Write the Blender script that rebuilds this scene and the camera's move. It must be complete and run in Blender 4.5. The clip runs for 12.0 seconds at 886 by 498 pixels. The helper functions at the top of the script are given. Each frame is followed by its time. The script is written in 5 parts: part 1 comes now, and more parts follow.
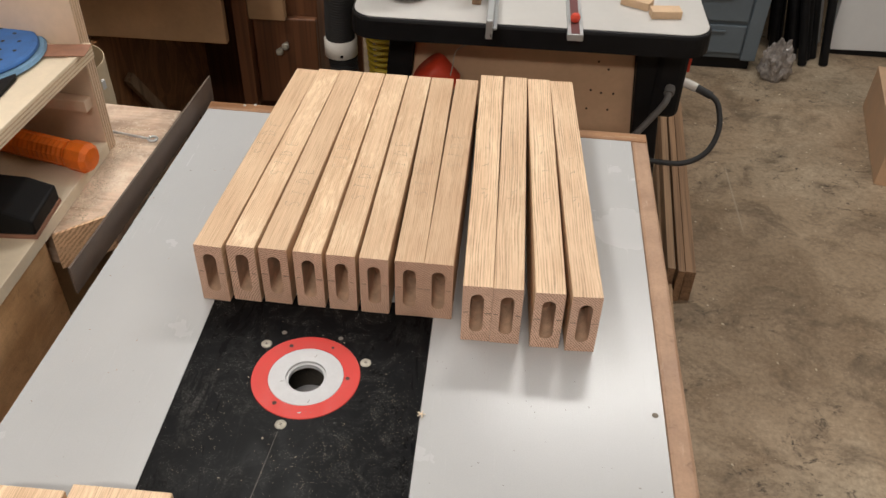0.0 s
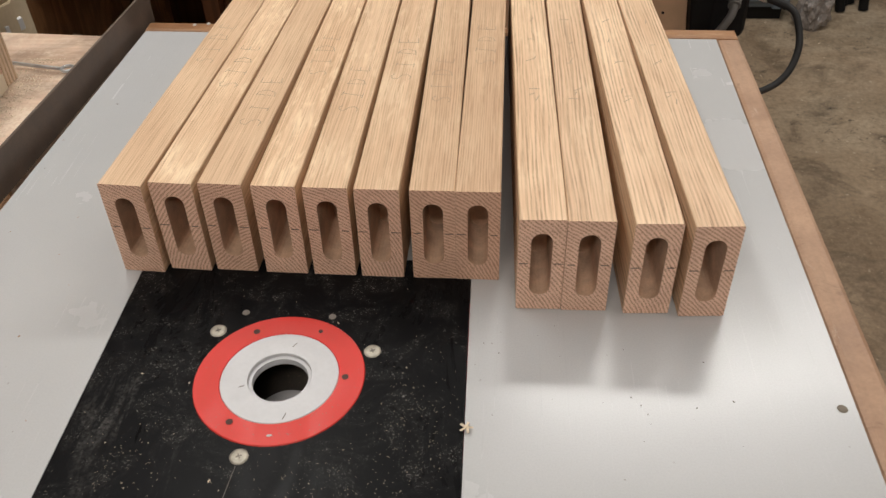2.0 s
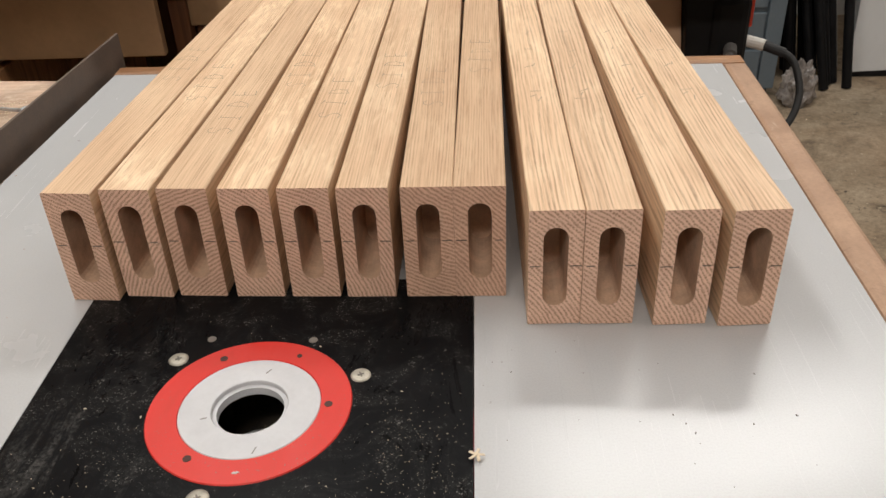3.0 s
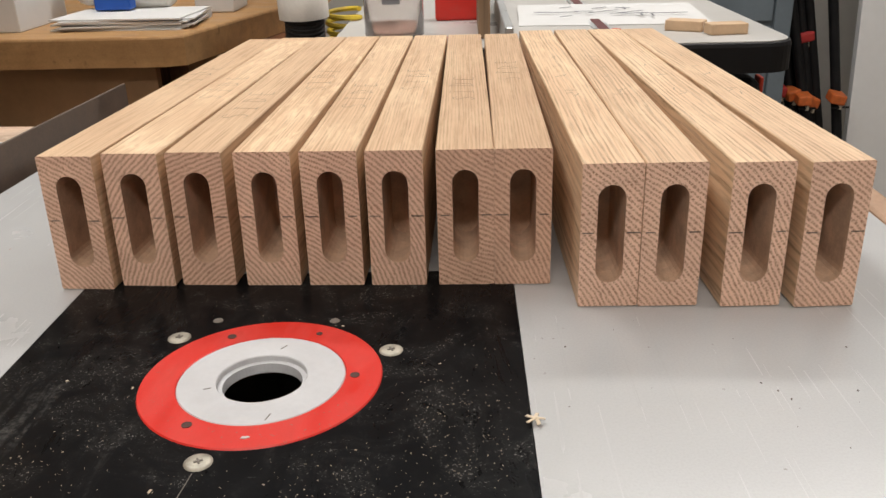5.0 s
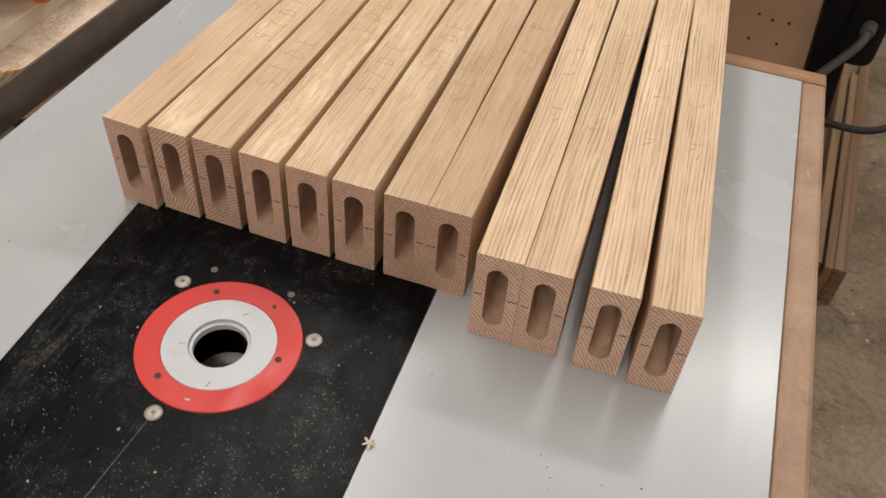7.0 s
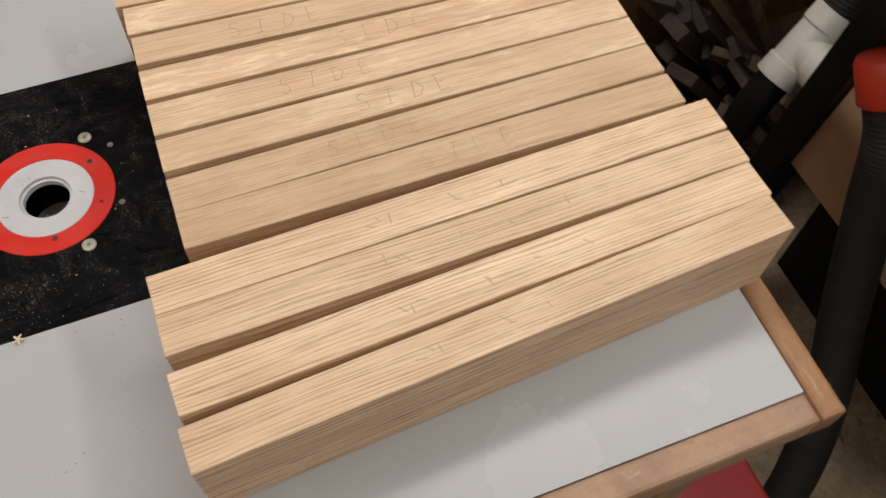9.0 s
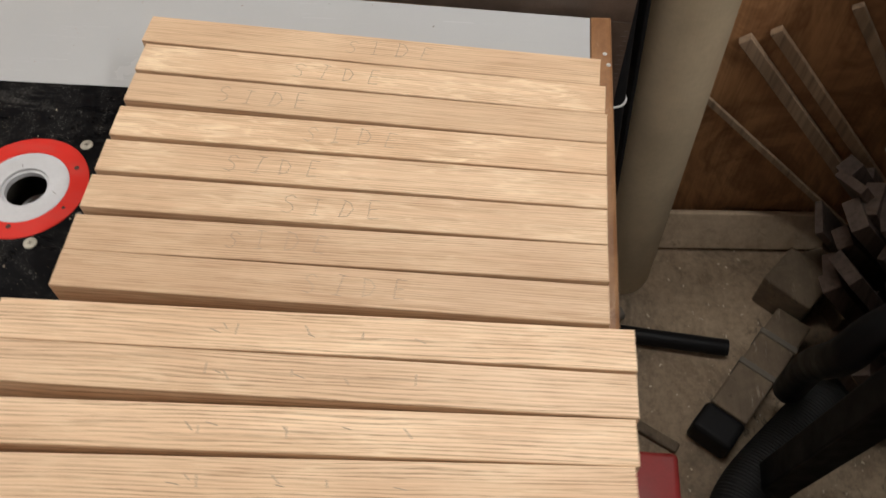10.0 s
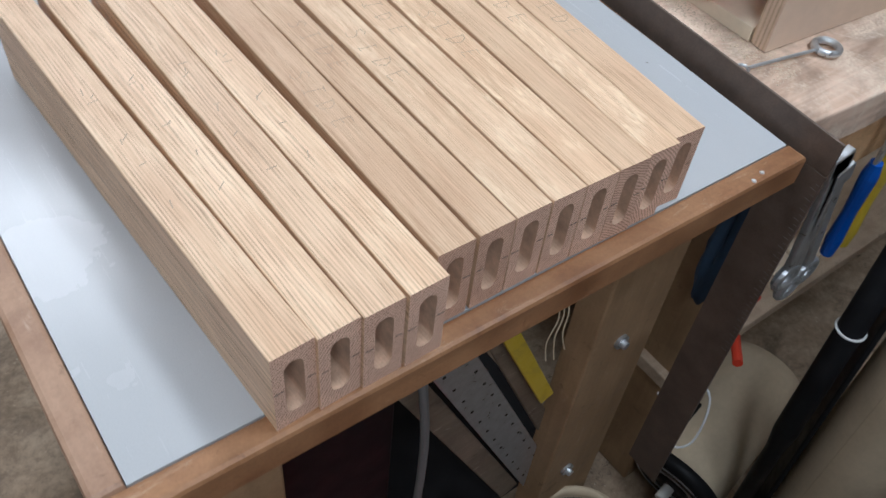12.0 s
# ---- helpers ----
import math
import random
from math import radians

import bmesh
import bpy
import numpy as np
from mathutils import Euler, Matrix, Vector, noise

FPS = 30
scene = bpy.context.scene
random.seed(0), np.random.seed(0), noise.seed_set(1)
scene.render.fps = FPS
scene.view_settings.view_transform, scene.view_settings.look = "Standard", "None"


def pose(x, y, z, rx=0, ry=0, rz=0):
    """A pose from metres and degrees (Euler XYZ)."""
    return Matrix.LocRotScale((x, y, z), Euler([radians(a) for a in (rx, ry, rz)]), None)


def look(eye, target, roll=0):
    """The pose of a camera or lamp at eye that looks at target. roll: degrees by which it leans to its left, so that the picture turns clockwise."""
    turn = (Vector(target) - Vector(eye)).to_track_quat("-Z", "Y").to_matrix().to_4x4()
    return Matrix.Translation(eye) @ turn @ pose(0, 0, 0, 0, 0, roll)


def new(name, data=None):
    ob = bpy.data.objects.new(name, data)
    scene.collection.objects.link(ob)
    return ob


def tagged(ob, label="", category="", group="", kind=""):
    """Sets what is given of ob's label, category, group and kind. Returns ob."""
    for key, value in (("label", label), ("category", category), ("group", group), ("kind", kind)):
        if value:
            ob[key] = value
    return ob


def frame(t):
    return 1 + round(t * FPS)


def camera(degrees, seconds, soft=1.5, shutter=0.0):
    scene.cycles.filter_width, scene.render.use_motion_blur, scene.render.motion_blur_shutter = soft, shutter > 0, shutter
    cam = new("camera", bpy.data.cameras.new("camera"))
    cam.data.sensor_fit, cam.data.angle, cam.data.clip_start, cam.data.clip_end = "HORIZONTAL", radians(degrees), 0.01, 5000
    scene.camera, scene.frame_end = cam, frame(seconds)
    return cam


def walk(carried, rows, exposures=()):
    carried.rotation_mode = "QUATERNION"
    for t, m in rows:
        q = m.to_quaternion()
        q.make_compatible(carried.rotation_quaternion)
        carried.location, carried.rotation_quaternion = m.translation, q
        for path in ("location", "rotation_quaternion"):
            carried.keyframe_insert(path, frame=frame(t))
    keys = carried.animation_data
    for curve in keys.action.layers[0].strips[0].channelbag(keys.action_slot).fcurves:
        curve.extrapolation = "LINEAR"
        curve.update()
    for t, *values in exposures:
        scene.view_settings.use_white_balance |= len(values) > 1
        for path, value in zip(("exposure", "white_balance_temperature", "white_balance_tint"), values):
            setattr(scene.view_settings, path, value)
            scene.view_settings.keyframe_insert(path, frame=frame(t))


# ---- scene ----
cam = camera(54.5, 12.0, shutter=0.25)
PATH = [
    (0, (0.052, -0.584, 1.553), (-0.05, 0.941, 0.263), 1.8),
    (0.5, (0.047, -0.526, 1.519), (-0.06, 0.981, 0.208), 1.1),
    (1, (0.034, -0.46, 1.46), (-0.072, 1.034, 0.135), 0.4),
    (1.5, (0.022, -0.418, 1.395), (-0.09, 1.054, 0.047), -0.5),
    (2, (0.014, -0.382, 1.309), (-0.099, 1.148, 0.025), -1.6),
    (2.5, (0.006, -0.364, 1.248), (-0.067, 1.266, 0.091), -1.7),
    (2.7, (0.007, -0.36, 1.234), (-0.092, 1.287, 0.103), -2.8),
    (4.3, (-0.016, -0.351, 1.123), (-0.069, 1.474, 0.309), -1.5),
    (4.5, (-0.02, -0.355, 1.117), (-0.077, 1.48, 0.323), -1.4),
    (5, (-0.025, -0.356, 1.1), (-0.083, 1.49, 0.332), -1.6),
    (5.5, (-0.026, -0.352, 1.103), (-0.092, 1.479, 0.3), -1.5),
    (6, (-0.014, -0.355, 1.164), (-0.125, 1.402, 0.215), -0.8),
    (6.5, (0.037, -0.347, 1.262), (-0.169, 1.239, 0.061), 1.7),
    (6.7, (0.068, -0.338, 1.304), (-0.197, 1.151, -0.005), 2.9),
    (8.3, (0.233, -0.103, 1.438), (-0.513, 0.678, -0.246), 7.0),
    (8.5, (0.27, -0.044, 1.45), (-0.536, 0.637, -0.249), 6.1),
    (9, (0.352, 0.105, 1.471), (-0.589, 0.546, -0.238), 3.7),
    (9.5, (0.322, 0.238, 1.474), (-0.725, 0.404, -0.222), -0.3),
    (10, (0.306, 0.362, 1.481), (-0.8, 0.287, -0.184), 0.1),
    (10.5, (0.323, 0.52, 1.477), (-0.747, 0.176, -0.178), 1.2),
    (11, (0.284, 0.583, 1.466), (-0.724, -0.066, -0.135), 0.6),
    (11.5, (0.26, 0.656, 1.434), (-0.683, -0.189, -0.114), 3.5),
    (12, (0.26, 0.725, 1.383), (-0.627, -0.279, -0.102), 7.0),
]
walk(cam, [(t, look(eye, target, roll)) for t, eye, target, roll in PATH],
     exposures=[(0, -0.63, 6450, 10), (1.0, -0.68, 6450, 10), (2.0, -0.72, 6430, 10), (2.6, -0.62, 6420, 10), (4.5, -0.46, 6400, 10), (5.5, -0.44, 6400, 10), (6.5, -0.68, 6400, 10), (9.0, -0.84, 6430, 10), (9.5, -0.86, 6750, 10), (10.0, -0.83, 6400, 10), (10.5, -0.66, 5900, 10), (11.2, -0.72, 5400, 9), (12.0, -0.60, 5250, 7)])

# ---- world, lights ----
world = bpy.data.worlds.new("world")
scene.world = world
world.use_nodes = True
world.node_tree.nodes["Background"].inputs[0].default_value = (0.9, 0.92, 1.0, 1)
world.node_tree.nodes["Background"].inputs[1].default_value = 0.03


def tube_lamp(x, y, z, length, width, watts, turn, colour):
    data = bpy.data.lights.new("ceiling_tube", "AREA")
    data.shape, data.size, data.size_y = "RECTANGLE", length, width
    data.energy, data.color = watts, colour
    ob = new("ceiling_tube", data)
    ob.matrix_world = pose(x, y, z, 0, 0, turn)
    return ob


WARM, COOL = (1.0, 0.92, 0.84), (0.985, 0.955, 0.90)
LAMPS = [(0.70, 1.45, 2.50, 1.2, 0.16, 35, 8, COOL), (-0.25, -1.45, 2.50, 1.2, 0.16, 46, 10, WARM), (1.85, -0.1, 2.50, 1.2, 0.16, 16, 80, WARM), (-0.60, 0.62, 2.50, 1.2, 0.16, 27, 80, COOL)]
for x, y, z, ln, wd, watts, turn, tint in LAMPS:
    tube_lamp(x, y, z, ln, wd, watts, turn, tint)


# ---- materials ----
class Mat:
    def __init__(self, name, rough=0.6, metal=0.0):
        self.m = bpy.data.materials.new(name)
        self.m.use_nodes = True
        self.n, self.l = self.m.node_tree.nodes, self.m.node_tree.links
        self.b = self.n["Principled BSDF"]
        self.b.inputs["Roughness"].default_value = rough
        self.b.inputs["Metallic"].default_value = metal

    def node(self, kind, **kw):
        n = self.n.new(kind)
        for k, v in kw.items():
            n.inputs[k].default_value = v
        return n

    def coords(self, scale=(1, 1, 1), shift=True, rot=(0, 0, 0)):
        tc = self.n.new("ShaderNodeTexCoord")
        mp = self.n.new("ShaderNodeMapping")
        mp.inputs["Scale"].default_value = scale
        mp.inputs["Rotation"].default_value = rot
        src = tc.outputs["Object"]
        if shift:
            info = self.n.new("ShaderNodeObjectInfo")
            mul = self.n.new("ShaderNodeVectorMath")
            mul.operation = "MULTIPLY_ADD"
            comb = self.n.new("ShaderNodeCombineXYZ")
            for i in range(3):
                self.l.new(info.outputs["Random"], comb.inputs[i])
            self.l.new(comb.outputs[0], mul.inputs[0])
            mul.inputs[1].default_value = (3.1, 7.7, 5.3)
            self.l.new(src, mul.inputs[2])
            src = mul.outputs[0]
        self.l.new(src, mp.inputs["Vector"])
        return mp.outputs[0]

    def noise(self, vec, scale, detail=4, rough=0.55, dist=0.0):
        n = self.node("ShaderNodeTexNoise", Scale=scale, Detail=detail, Roughness=rough, Distortion=dist)
        self.l.new(vec, n.inputs["Vector"])
        return n.outputs[0]

    def ramp(self, fac, stops):
        r = self.n.new("ShaderNodeValToRGB")
        while len(r.color_ramp.elements) < len(stops):
            r.color_ramp.elements.new(0.5)
        for e, (p, c) in zip(r.color_ramp.elements, stops):
            e.position = p
            e.color = (*c, 1) if isinstance(c, tuple) else (c, c, c, 1)
        self.l.new(fac, r.inputs[0])
        return r.outputs[0]

    def mix(self, fac, a, b, mode="MIX"):
        m = self.n.new("ShaderNodeMix")
        m.data_type, m.blend_type = "RGBA", mode
        for sock, v in ((m.inputs[0], fac), (m.inputs[6], a), (m.inputs[7], b)):
            if isinstance(v, (int, float)):
                sock.default_value = v if sock == m.inputs[0] else (v, v, v, 1)
            elif isinstance(v, tuple):
                sock.default_value = (*v, 1)
            else:
                self.l.new(v, sock)
        return m.outputs[2]

    def colour(self, out):
        self.l.new(out, self.b.inputs["Base Color"])

    def rough(self, out):
        self.l.new(out, self.b.inputs["Roughness"])

    def bump(self, out, strength=0.2, dist=0.001):
        b = self.node("ShaderNodeBump", Strength=strength, Distance=dist)
        self.l.new(out, b.inputs["Height"])
        self.l.new(b.outputs[0], self.b.inputs["Normal"])


def wood(name, light, dark, axis="y", rough=0.5, fine=520.0, tint=0.25, figure=34.0):
    """Long grain along one axis: broad bands, fine pores, and a tint of its own for each piece."""
    m = Mat(name, rough)
    k = {"x": (0.02, 1, 1), "y": (1, 0.02, 1), "z": (1, 1, 0.02)}[axis]
    v = m.coords(k)
    kf = {"x": (0.012, 1, 1), "y": (1, 0.012, 1), "z": (1, 1, 0.012)}[axis]
    vf = m.coords(kf)
    broad = m.noise(v, figure, 3, 0.5, 0.4)
    lines = m.noise(v, figure * 6, 4, 0.6, 0.2)
    pores = m.noise(vf, fine, 2, 0.5)
    base = m.ramp(broad, [(0.3, dark), (0.72, light)])
    streak = m.ramp(lines, [(0.34, 0.62), (0.55, 1.0), (0.75, 1.1)])
    col = m.mix(0.85, base, streak, "MULTIPLY")
    pore = m.ramp(pores, [(0.36, 0.55), (0.47, 1.0)])
    col = m.mix(0.6, col, pore, "MULTIPLY")
    info = m.n.new("ShaderNodeObjectInfo")
    own = m.ramp(info.outputs["Random"], [(0.0, (1.0, 0.93, 0.86)), (0.5, (0.93, 0.93, 0.93)), (1.0, (1.08, 1.06, 1.0))])
    col = m.mix(tint * 3 if tint < 0.33 else 1.0, col, own, "MULTIPLY")
    m.colour(col)
    m.bump(pores, 0.12, 0.0006)
    return m.m


def oak(name, light, dark, pitch, depth):
    """Planed oak, y with the grain: growth lines broken into rows of pores, silky flecks; the object's colour gives tone (blue) and fleck (alpha)."""
    m = Mat(name, 0.48)

    def calc(op, a, b=0.0):
        n = m.n.new("ShaderNodeMath")
        n.operation = op
        for sock, v in ((n.inputs[0], a), (n.inputs[1], b)):
            if isinstance(v, (int, float)):
                sock.default_value = v
            else:
                m.l.new(v, sock)
        return n.outputs[0]
    sep, own, info = m.n.new("ShaderNodeSeparateXYZ"), m.n.new("ShaderNodeSeparateColor"), m.n.new("ShaderNodeObjectInfo")
    m.l.new(m.coords(), sep.inputs[0])
    m.l.new(info.outputs["Color"], own.inputs[0])
    wander = m.noise(m.coords((0.6, 0.10, 0.6)), 34.0, 3, 0.5)
    jitter = m.noise(m.coords((1, 0.03, 1)), 210.0, 2, 0.5)
    across = calc("ADD", calc("MULTIPLY", sep.outputs[0], 0.88), calc("MULTIPLY", sep.outputs[2], 0.42))
    phase = calc("ADD", calc("MULTIPLY", across, 6.2832 / pitch), calc("ADD", calc("MULTIPLY", wander, 38.0), calc("MULTIPLY", jitter, 9.0)))
    ring = m.ramp(calc("ADD", calc("MULTIPLY", calc("SINE", phase), 0.5), 0.5), [(0.40, 0.0), (0.92, 1.0)])
    dash = m.ramp(m.noise(m.coords((1, 0.045, 1)), 1500.0, 3, 0.6), [(0.36, 0.30), (0.62, 1.0)])
    fine = m.noise(m.coords((1, 0.022, 0.6)), 760.0, 3, 0.6)
    broad = m.noise(m.coords((1, 0.06, 1)), 46.0, 3, 0.5, 0.3)
    silk = m.noise(m.coords((1, 0.16, 1)), 210.0, 3, 0.6, 0.8)
    cloud = m.noise(m.coords((1, 0.5, 1)), 26.0, 3, 0.5, 0.5)
    col = m.ramp(broad, [(0.32, dark), (0.68, light)])
    col = m.mix(0.8, col, m.ramp(fine, [(0.32, (0.76, 0.70, 0.64)), (0.50, (0.98, 0.97, 0.96)), (0.70, (1.08, 1.08, 1.08))]), "MULTIPLY")
    strong = m.ramp(m.noise(m.coords((1, 0.03, 1)), 190.0, 2, 0.5), [(0.36, 0.25), (0.62, 1.0)])
    ring = calc("MULTIPLY", ring, strong)
    col = m.mix(calc("MULTIPLY", calc("MULTIPLY", ring, dash), depth), col, (0.25, 0.145, 0.075))
    shine = calc("MULTIPLY", m.ramp(silk, [(0.48, 0.0), (0.66, 0.75)]), m.ramp(cloud, [(0.38, 0.25), (0.62, 1.0)]))
    col = m.mix(calc("MULTIPLY", shine, info.outputs["Alpha"]), col, (0.86, 0.70, 0.50))
    col = m.mix(1.0, col, m.ramp(cloud, [(0.30, (0.94, 0.90, 0.87)), (0.70, (1.05, 1.05, 1.04))]), "MULTIPLY")
    col = m.mix(1.0, col, m.ramp(own.outputs[2], [(0.0, (0.74, 0.68, 0.63)), (0.5, (0.95, 0.935, 0.92)), (1.0, (1.12, 1.12, 1.10))]), "MULTIPLY")
    m.colour(col)
    m.rough(m.ramp(fine, [(0.3, 0.60), (0.7, 0.42)]))
    m.bump(calc("MULTIPLY", ring, dash), -0.22, 0.0005)
    return m.m


def end_grain(name, light, dark, ring=0.0026, ray=0.0015, toned=False):
    """Sawn end of a piece: growth rings round a far pith, broken into dashes by pale rays; the pith lies where the object's colour says."""
    m = Mat(name, 0.75)

    def calc(op, a, b=0.0):
        n = m.n.new("ShaderNodeMath")
        n.operation = op
        for sock, v in ((n.inputs[0], a), (n.inputs[1], b)):
            if isinstance(v, (int, float)):
                sock.default_value = v
            else:
                m.l.new(v, sock)
        return n.outputs[0]
    tc, info = m.n.new("ShaderNodeTexCoord"), m.n.new("ShaderNodeObjectInfo")
    sep, pith = m.n.new("ShaderNodeSeparateXYZ"), m.n.new("ShaderNodeSeparateColor")
    m.l.new(tc.outputs["Object"], sep.inputs[0])
    m.l.new(info.outputs["Color"], pith.inputs[0])
    dx = calc("SUBTRACT", sep.outputs[0], calc("MULTIPLY", calc("SUBTRACT", pith.outputs[0], 0.5), 0.5))
    dz = calc("SUBTRACT", sep.outputs[2], calc("MULTIPLY", calc("SUBTRACT", pith.outputs[1], 0.5), 0.5))
    flat = m.coords((1, 0.02, 1))
    wob, wob2, wob3 = m.noise(flat, 45.0, 2), m.noise(flat, 260.0, 3, 0.6), m.noise(flat, 420.0, 3, 0.65)
    grit = m.noise(flat, 900.0, 2, 0.6)
    rad = calc("SQRT", calc("ADD", calc("MULTIPLY", dx, dx), calc("MULTIPLY", dz, dz)))
    ph = calc("ADD", calc("MULTIPLY", rad, 6.2832 / ring), calc("ADD", calc("MULTIPLY", wob, 11.0), calc("MULTIPLY", wob2, 5.5)))
    rings = calc("ADD", calc("MULTIPLY", calc("SINE", ph), 0.5), 0.5)
    th = calc("ADD", calc("MULTIPLY", calc("ARCTAN2", dz, dx), 0.12 * 6.2832 / ray), calc("ADD", calc("MULTIPLY", wob, 6.0), calc("MULTIPLY", wob3, 11.0)))
    rays = calc("ADD", calc("MULTIPLY", calc("SINE", th), 0.5), 0.5)
    spots = m.noise(flat, 1500.0, 2, 0.6)
    big = m.noise(flat, 60.0, 3, 0.6)
    pores = calc("MULTIPLY", m.ramp(rings, [(0.32, 0.0), (0.75, 1.0)]), m.ramp(rays, [(0.10, 0.30), (0.45, 1.0)]))
    pores = calc("MULTIPLY", pores, m.ramp(spots, [(0.36, 1.0), (0.62, 0.25)]))
    pores = calc("ADD", pores, m.ramp(grit, [(0.56, 0.0), (0.72, 0.45)]))
    col = m.ramp(pores, [(0.05, light), (0.75, dark)])
    col = m.mix(0.7, col, m.ramp(big, [(0.3, (0.86, 0.82, 0.80)), (0.7, (1.08, 1.05, 1.02))]), "MULTIPLY")
    if toned:
        col = m.mix(1.0, col, m.ramp(pith.outputs[2], [(0.2, (0.80, 0.75, 0.71)), (0.6, (0.97, 0.96, 0.95)), (1.0, (1.06, 1.06, 1.05))]), "MULTIPLY")
    m.colour(col)
    m.bump(spots, 0.2, 0.0005)
    return m.m


def worn_wood(name, light, dark, axis="x", rough=0.5, pale=(0.62, 0.50, 0.38), worn=0.5):
    """Old handled wood: soft grain, blotches of finish worn thin, dark stains and pale scuffs."""
    m = Mat(name, rough)
    k = {"x": (0.05, 1, 1), "y": (1, 0.05, 1), "z": (1, 1, 0.05)}[axis]
    soft = m.noise(m.coords(k), 60.0, 4, 0.6, 0.5)
    blot = m.noise(m.coords(), 16.0, 6, 0.65, 0.4)
    stain = m.noise(m.coords(), 38.0, 5, 0.7, 0.5)
    fine = m.noise(m.coords(), 380.0, 3, 0.6)
    k2 = {"x": (0.25, 1, 1), "y": (1, 0.25, 1), "z": (1, 1, 0.25)}[axis]
    scuff = m.noise(m.coords(k2), 75.0, 6, 0.75, 0.6)
    col = m.ramp(blot, [(0.34, dark), (0.66, light)])
    col = m.mix(0.4, col, m.ramp(soft, [(0.35, 0.68), (0.6, 1.06)]), "MULTIPLY")
    col = m.mix(m.ramp(stain, [(0.60, 0.0), (0.72, 0.6)]), col, tuple(c * 0.4 for c in dark))
    col = m.mix(m.ramp(scuff, [(0.60, 0.0), (0.74, worn)]), col, pale)
    col = m.mix(0.4, col, m.ramp(fine, [(0.35, 0.8), (0.6, 1.05)]), "MULTIPLY")
    m.colour(col)
    m.rough(m.ramp(blot, [(0.3, rough - 0.12), (0.7, rough + 0.2)]))
    m.bump(scuff, 0.15, 0.001)
    return m.m


def plain(name, colour, rough=0.5, metal=0.0, vary=0.25, scale=25.0, bump=0.08, gloss=0.5):
    m = Mat(name, rough, metal)
    m.b.inputs["Specular IOR Level"].default_value = gloss
    v = m.coords()
    n1 = m.noise(v, scale, 5, 0.6)
    n2 = m.noise(v, scale * 12, 3, 0.6)
    lo = tuple(c * (1 - vary) for c in colour)
    hi = tuple(min(1, c * (1 + vary * 0.6)) for c in colour)
    col = m.ramp(n1, [(0.3, lo), (0.7, hi)])
    col = m.mix(0.35, col, m.ramp(n2, [(0.35, 1 - vary), (0.6, 1.0)]), "MULTIPLY")
    m.colour(col)
    m.rough(m.ramp(n1, [(0.3, max(0.03, rough - 0.1)), (0.7, min(1, rough + 0.12))]))
    if bump:
        m.bump(n2, bump, 0.001)
    return m.m


def dusty(name, colour, dust, amount=0.5, rough=0.5, scale=14.0):
    """A dark surface with smears and grains of sawdust on it."""
    m = Mat(name, rough)
    v = m.coords(shift=False)
    smear = m.noise(m.coords((1.0, 0.45, 1.0), False, (0, 0, 0.6)), scale, 6, 0.65, 0.5)
    grain = m.noise(v, 620.0, 2, 0.6)
    patch = m.noise(v, 9.0, 4, 0.6)
    col = m.mix(m.ramp(smear, [(0.52, 0.0), (0.80, amount * 0.5)]), colour, dust)
    spots = m.mix(1.0, m.ramp(grain, [(0.655, 0.0), (0.70, 1.0)]), m.ramp(patch, [(0.42, 0.0), (0.62, 1.0)]), "MULTIPLY")
    col = m.mix(spots, col, dust)
    m.colour(col)
    m.rough(m.ramp(smear, [(0.35, rough - 0.14), (0.75, rough + 0.25)]))
    m.bump(grain, 0.06, 0.0005)
    return m.m


def dusty_wood(name, light, dark, dust):
    """A worn plank: grain along x, stains, and pale dust lying in patches."""
    m = Mat(name, 0.75)
    v = m.coords((0.04, 1, 1))
    lines = m.noise(v, 90.0, 4, 0.6, 0.4)
    stain = m.noise(m.coords(), 12.0, 5, 0.65, 0.4)
    fine = m.noise(m.coords(), 320.0, 3, 0.6)
    col = m.ramp(lines, [(0.36, dark), (0.6, light)])
    col = m.mix(0.8, col, m.ramp(stain, [(0.36, 0.5), (0.55, 1.05)]), "MULTIPLY")
    patch = m.mix(1.0, m.ramp(m.noise(m.coords(), 17.0, 5, 0.7, 0.5), [(0.46, 0.0), (0.62, 0.9)]), m.ramp(fine, [(0.35, 0.3), (0.6, 1.0)]), "MULTIPLY")
    col = m.mix(patch, col, dust)
    m.colour(col)
    m.bump(fine, 0.3, 0.001)
    return m.m


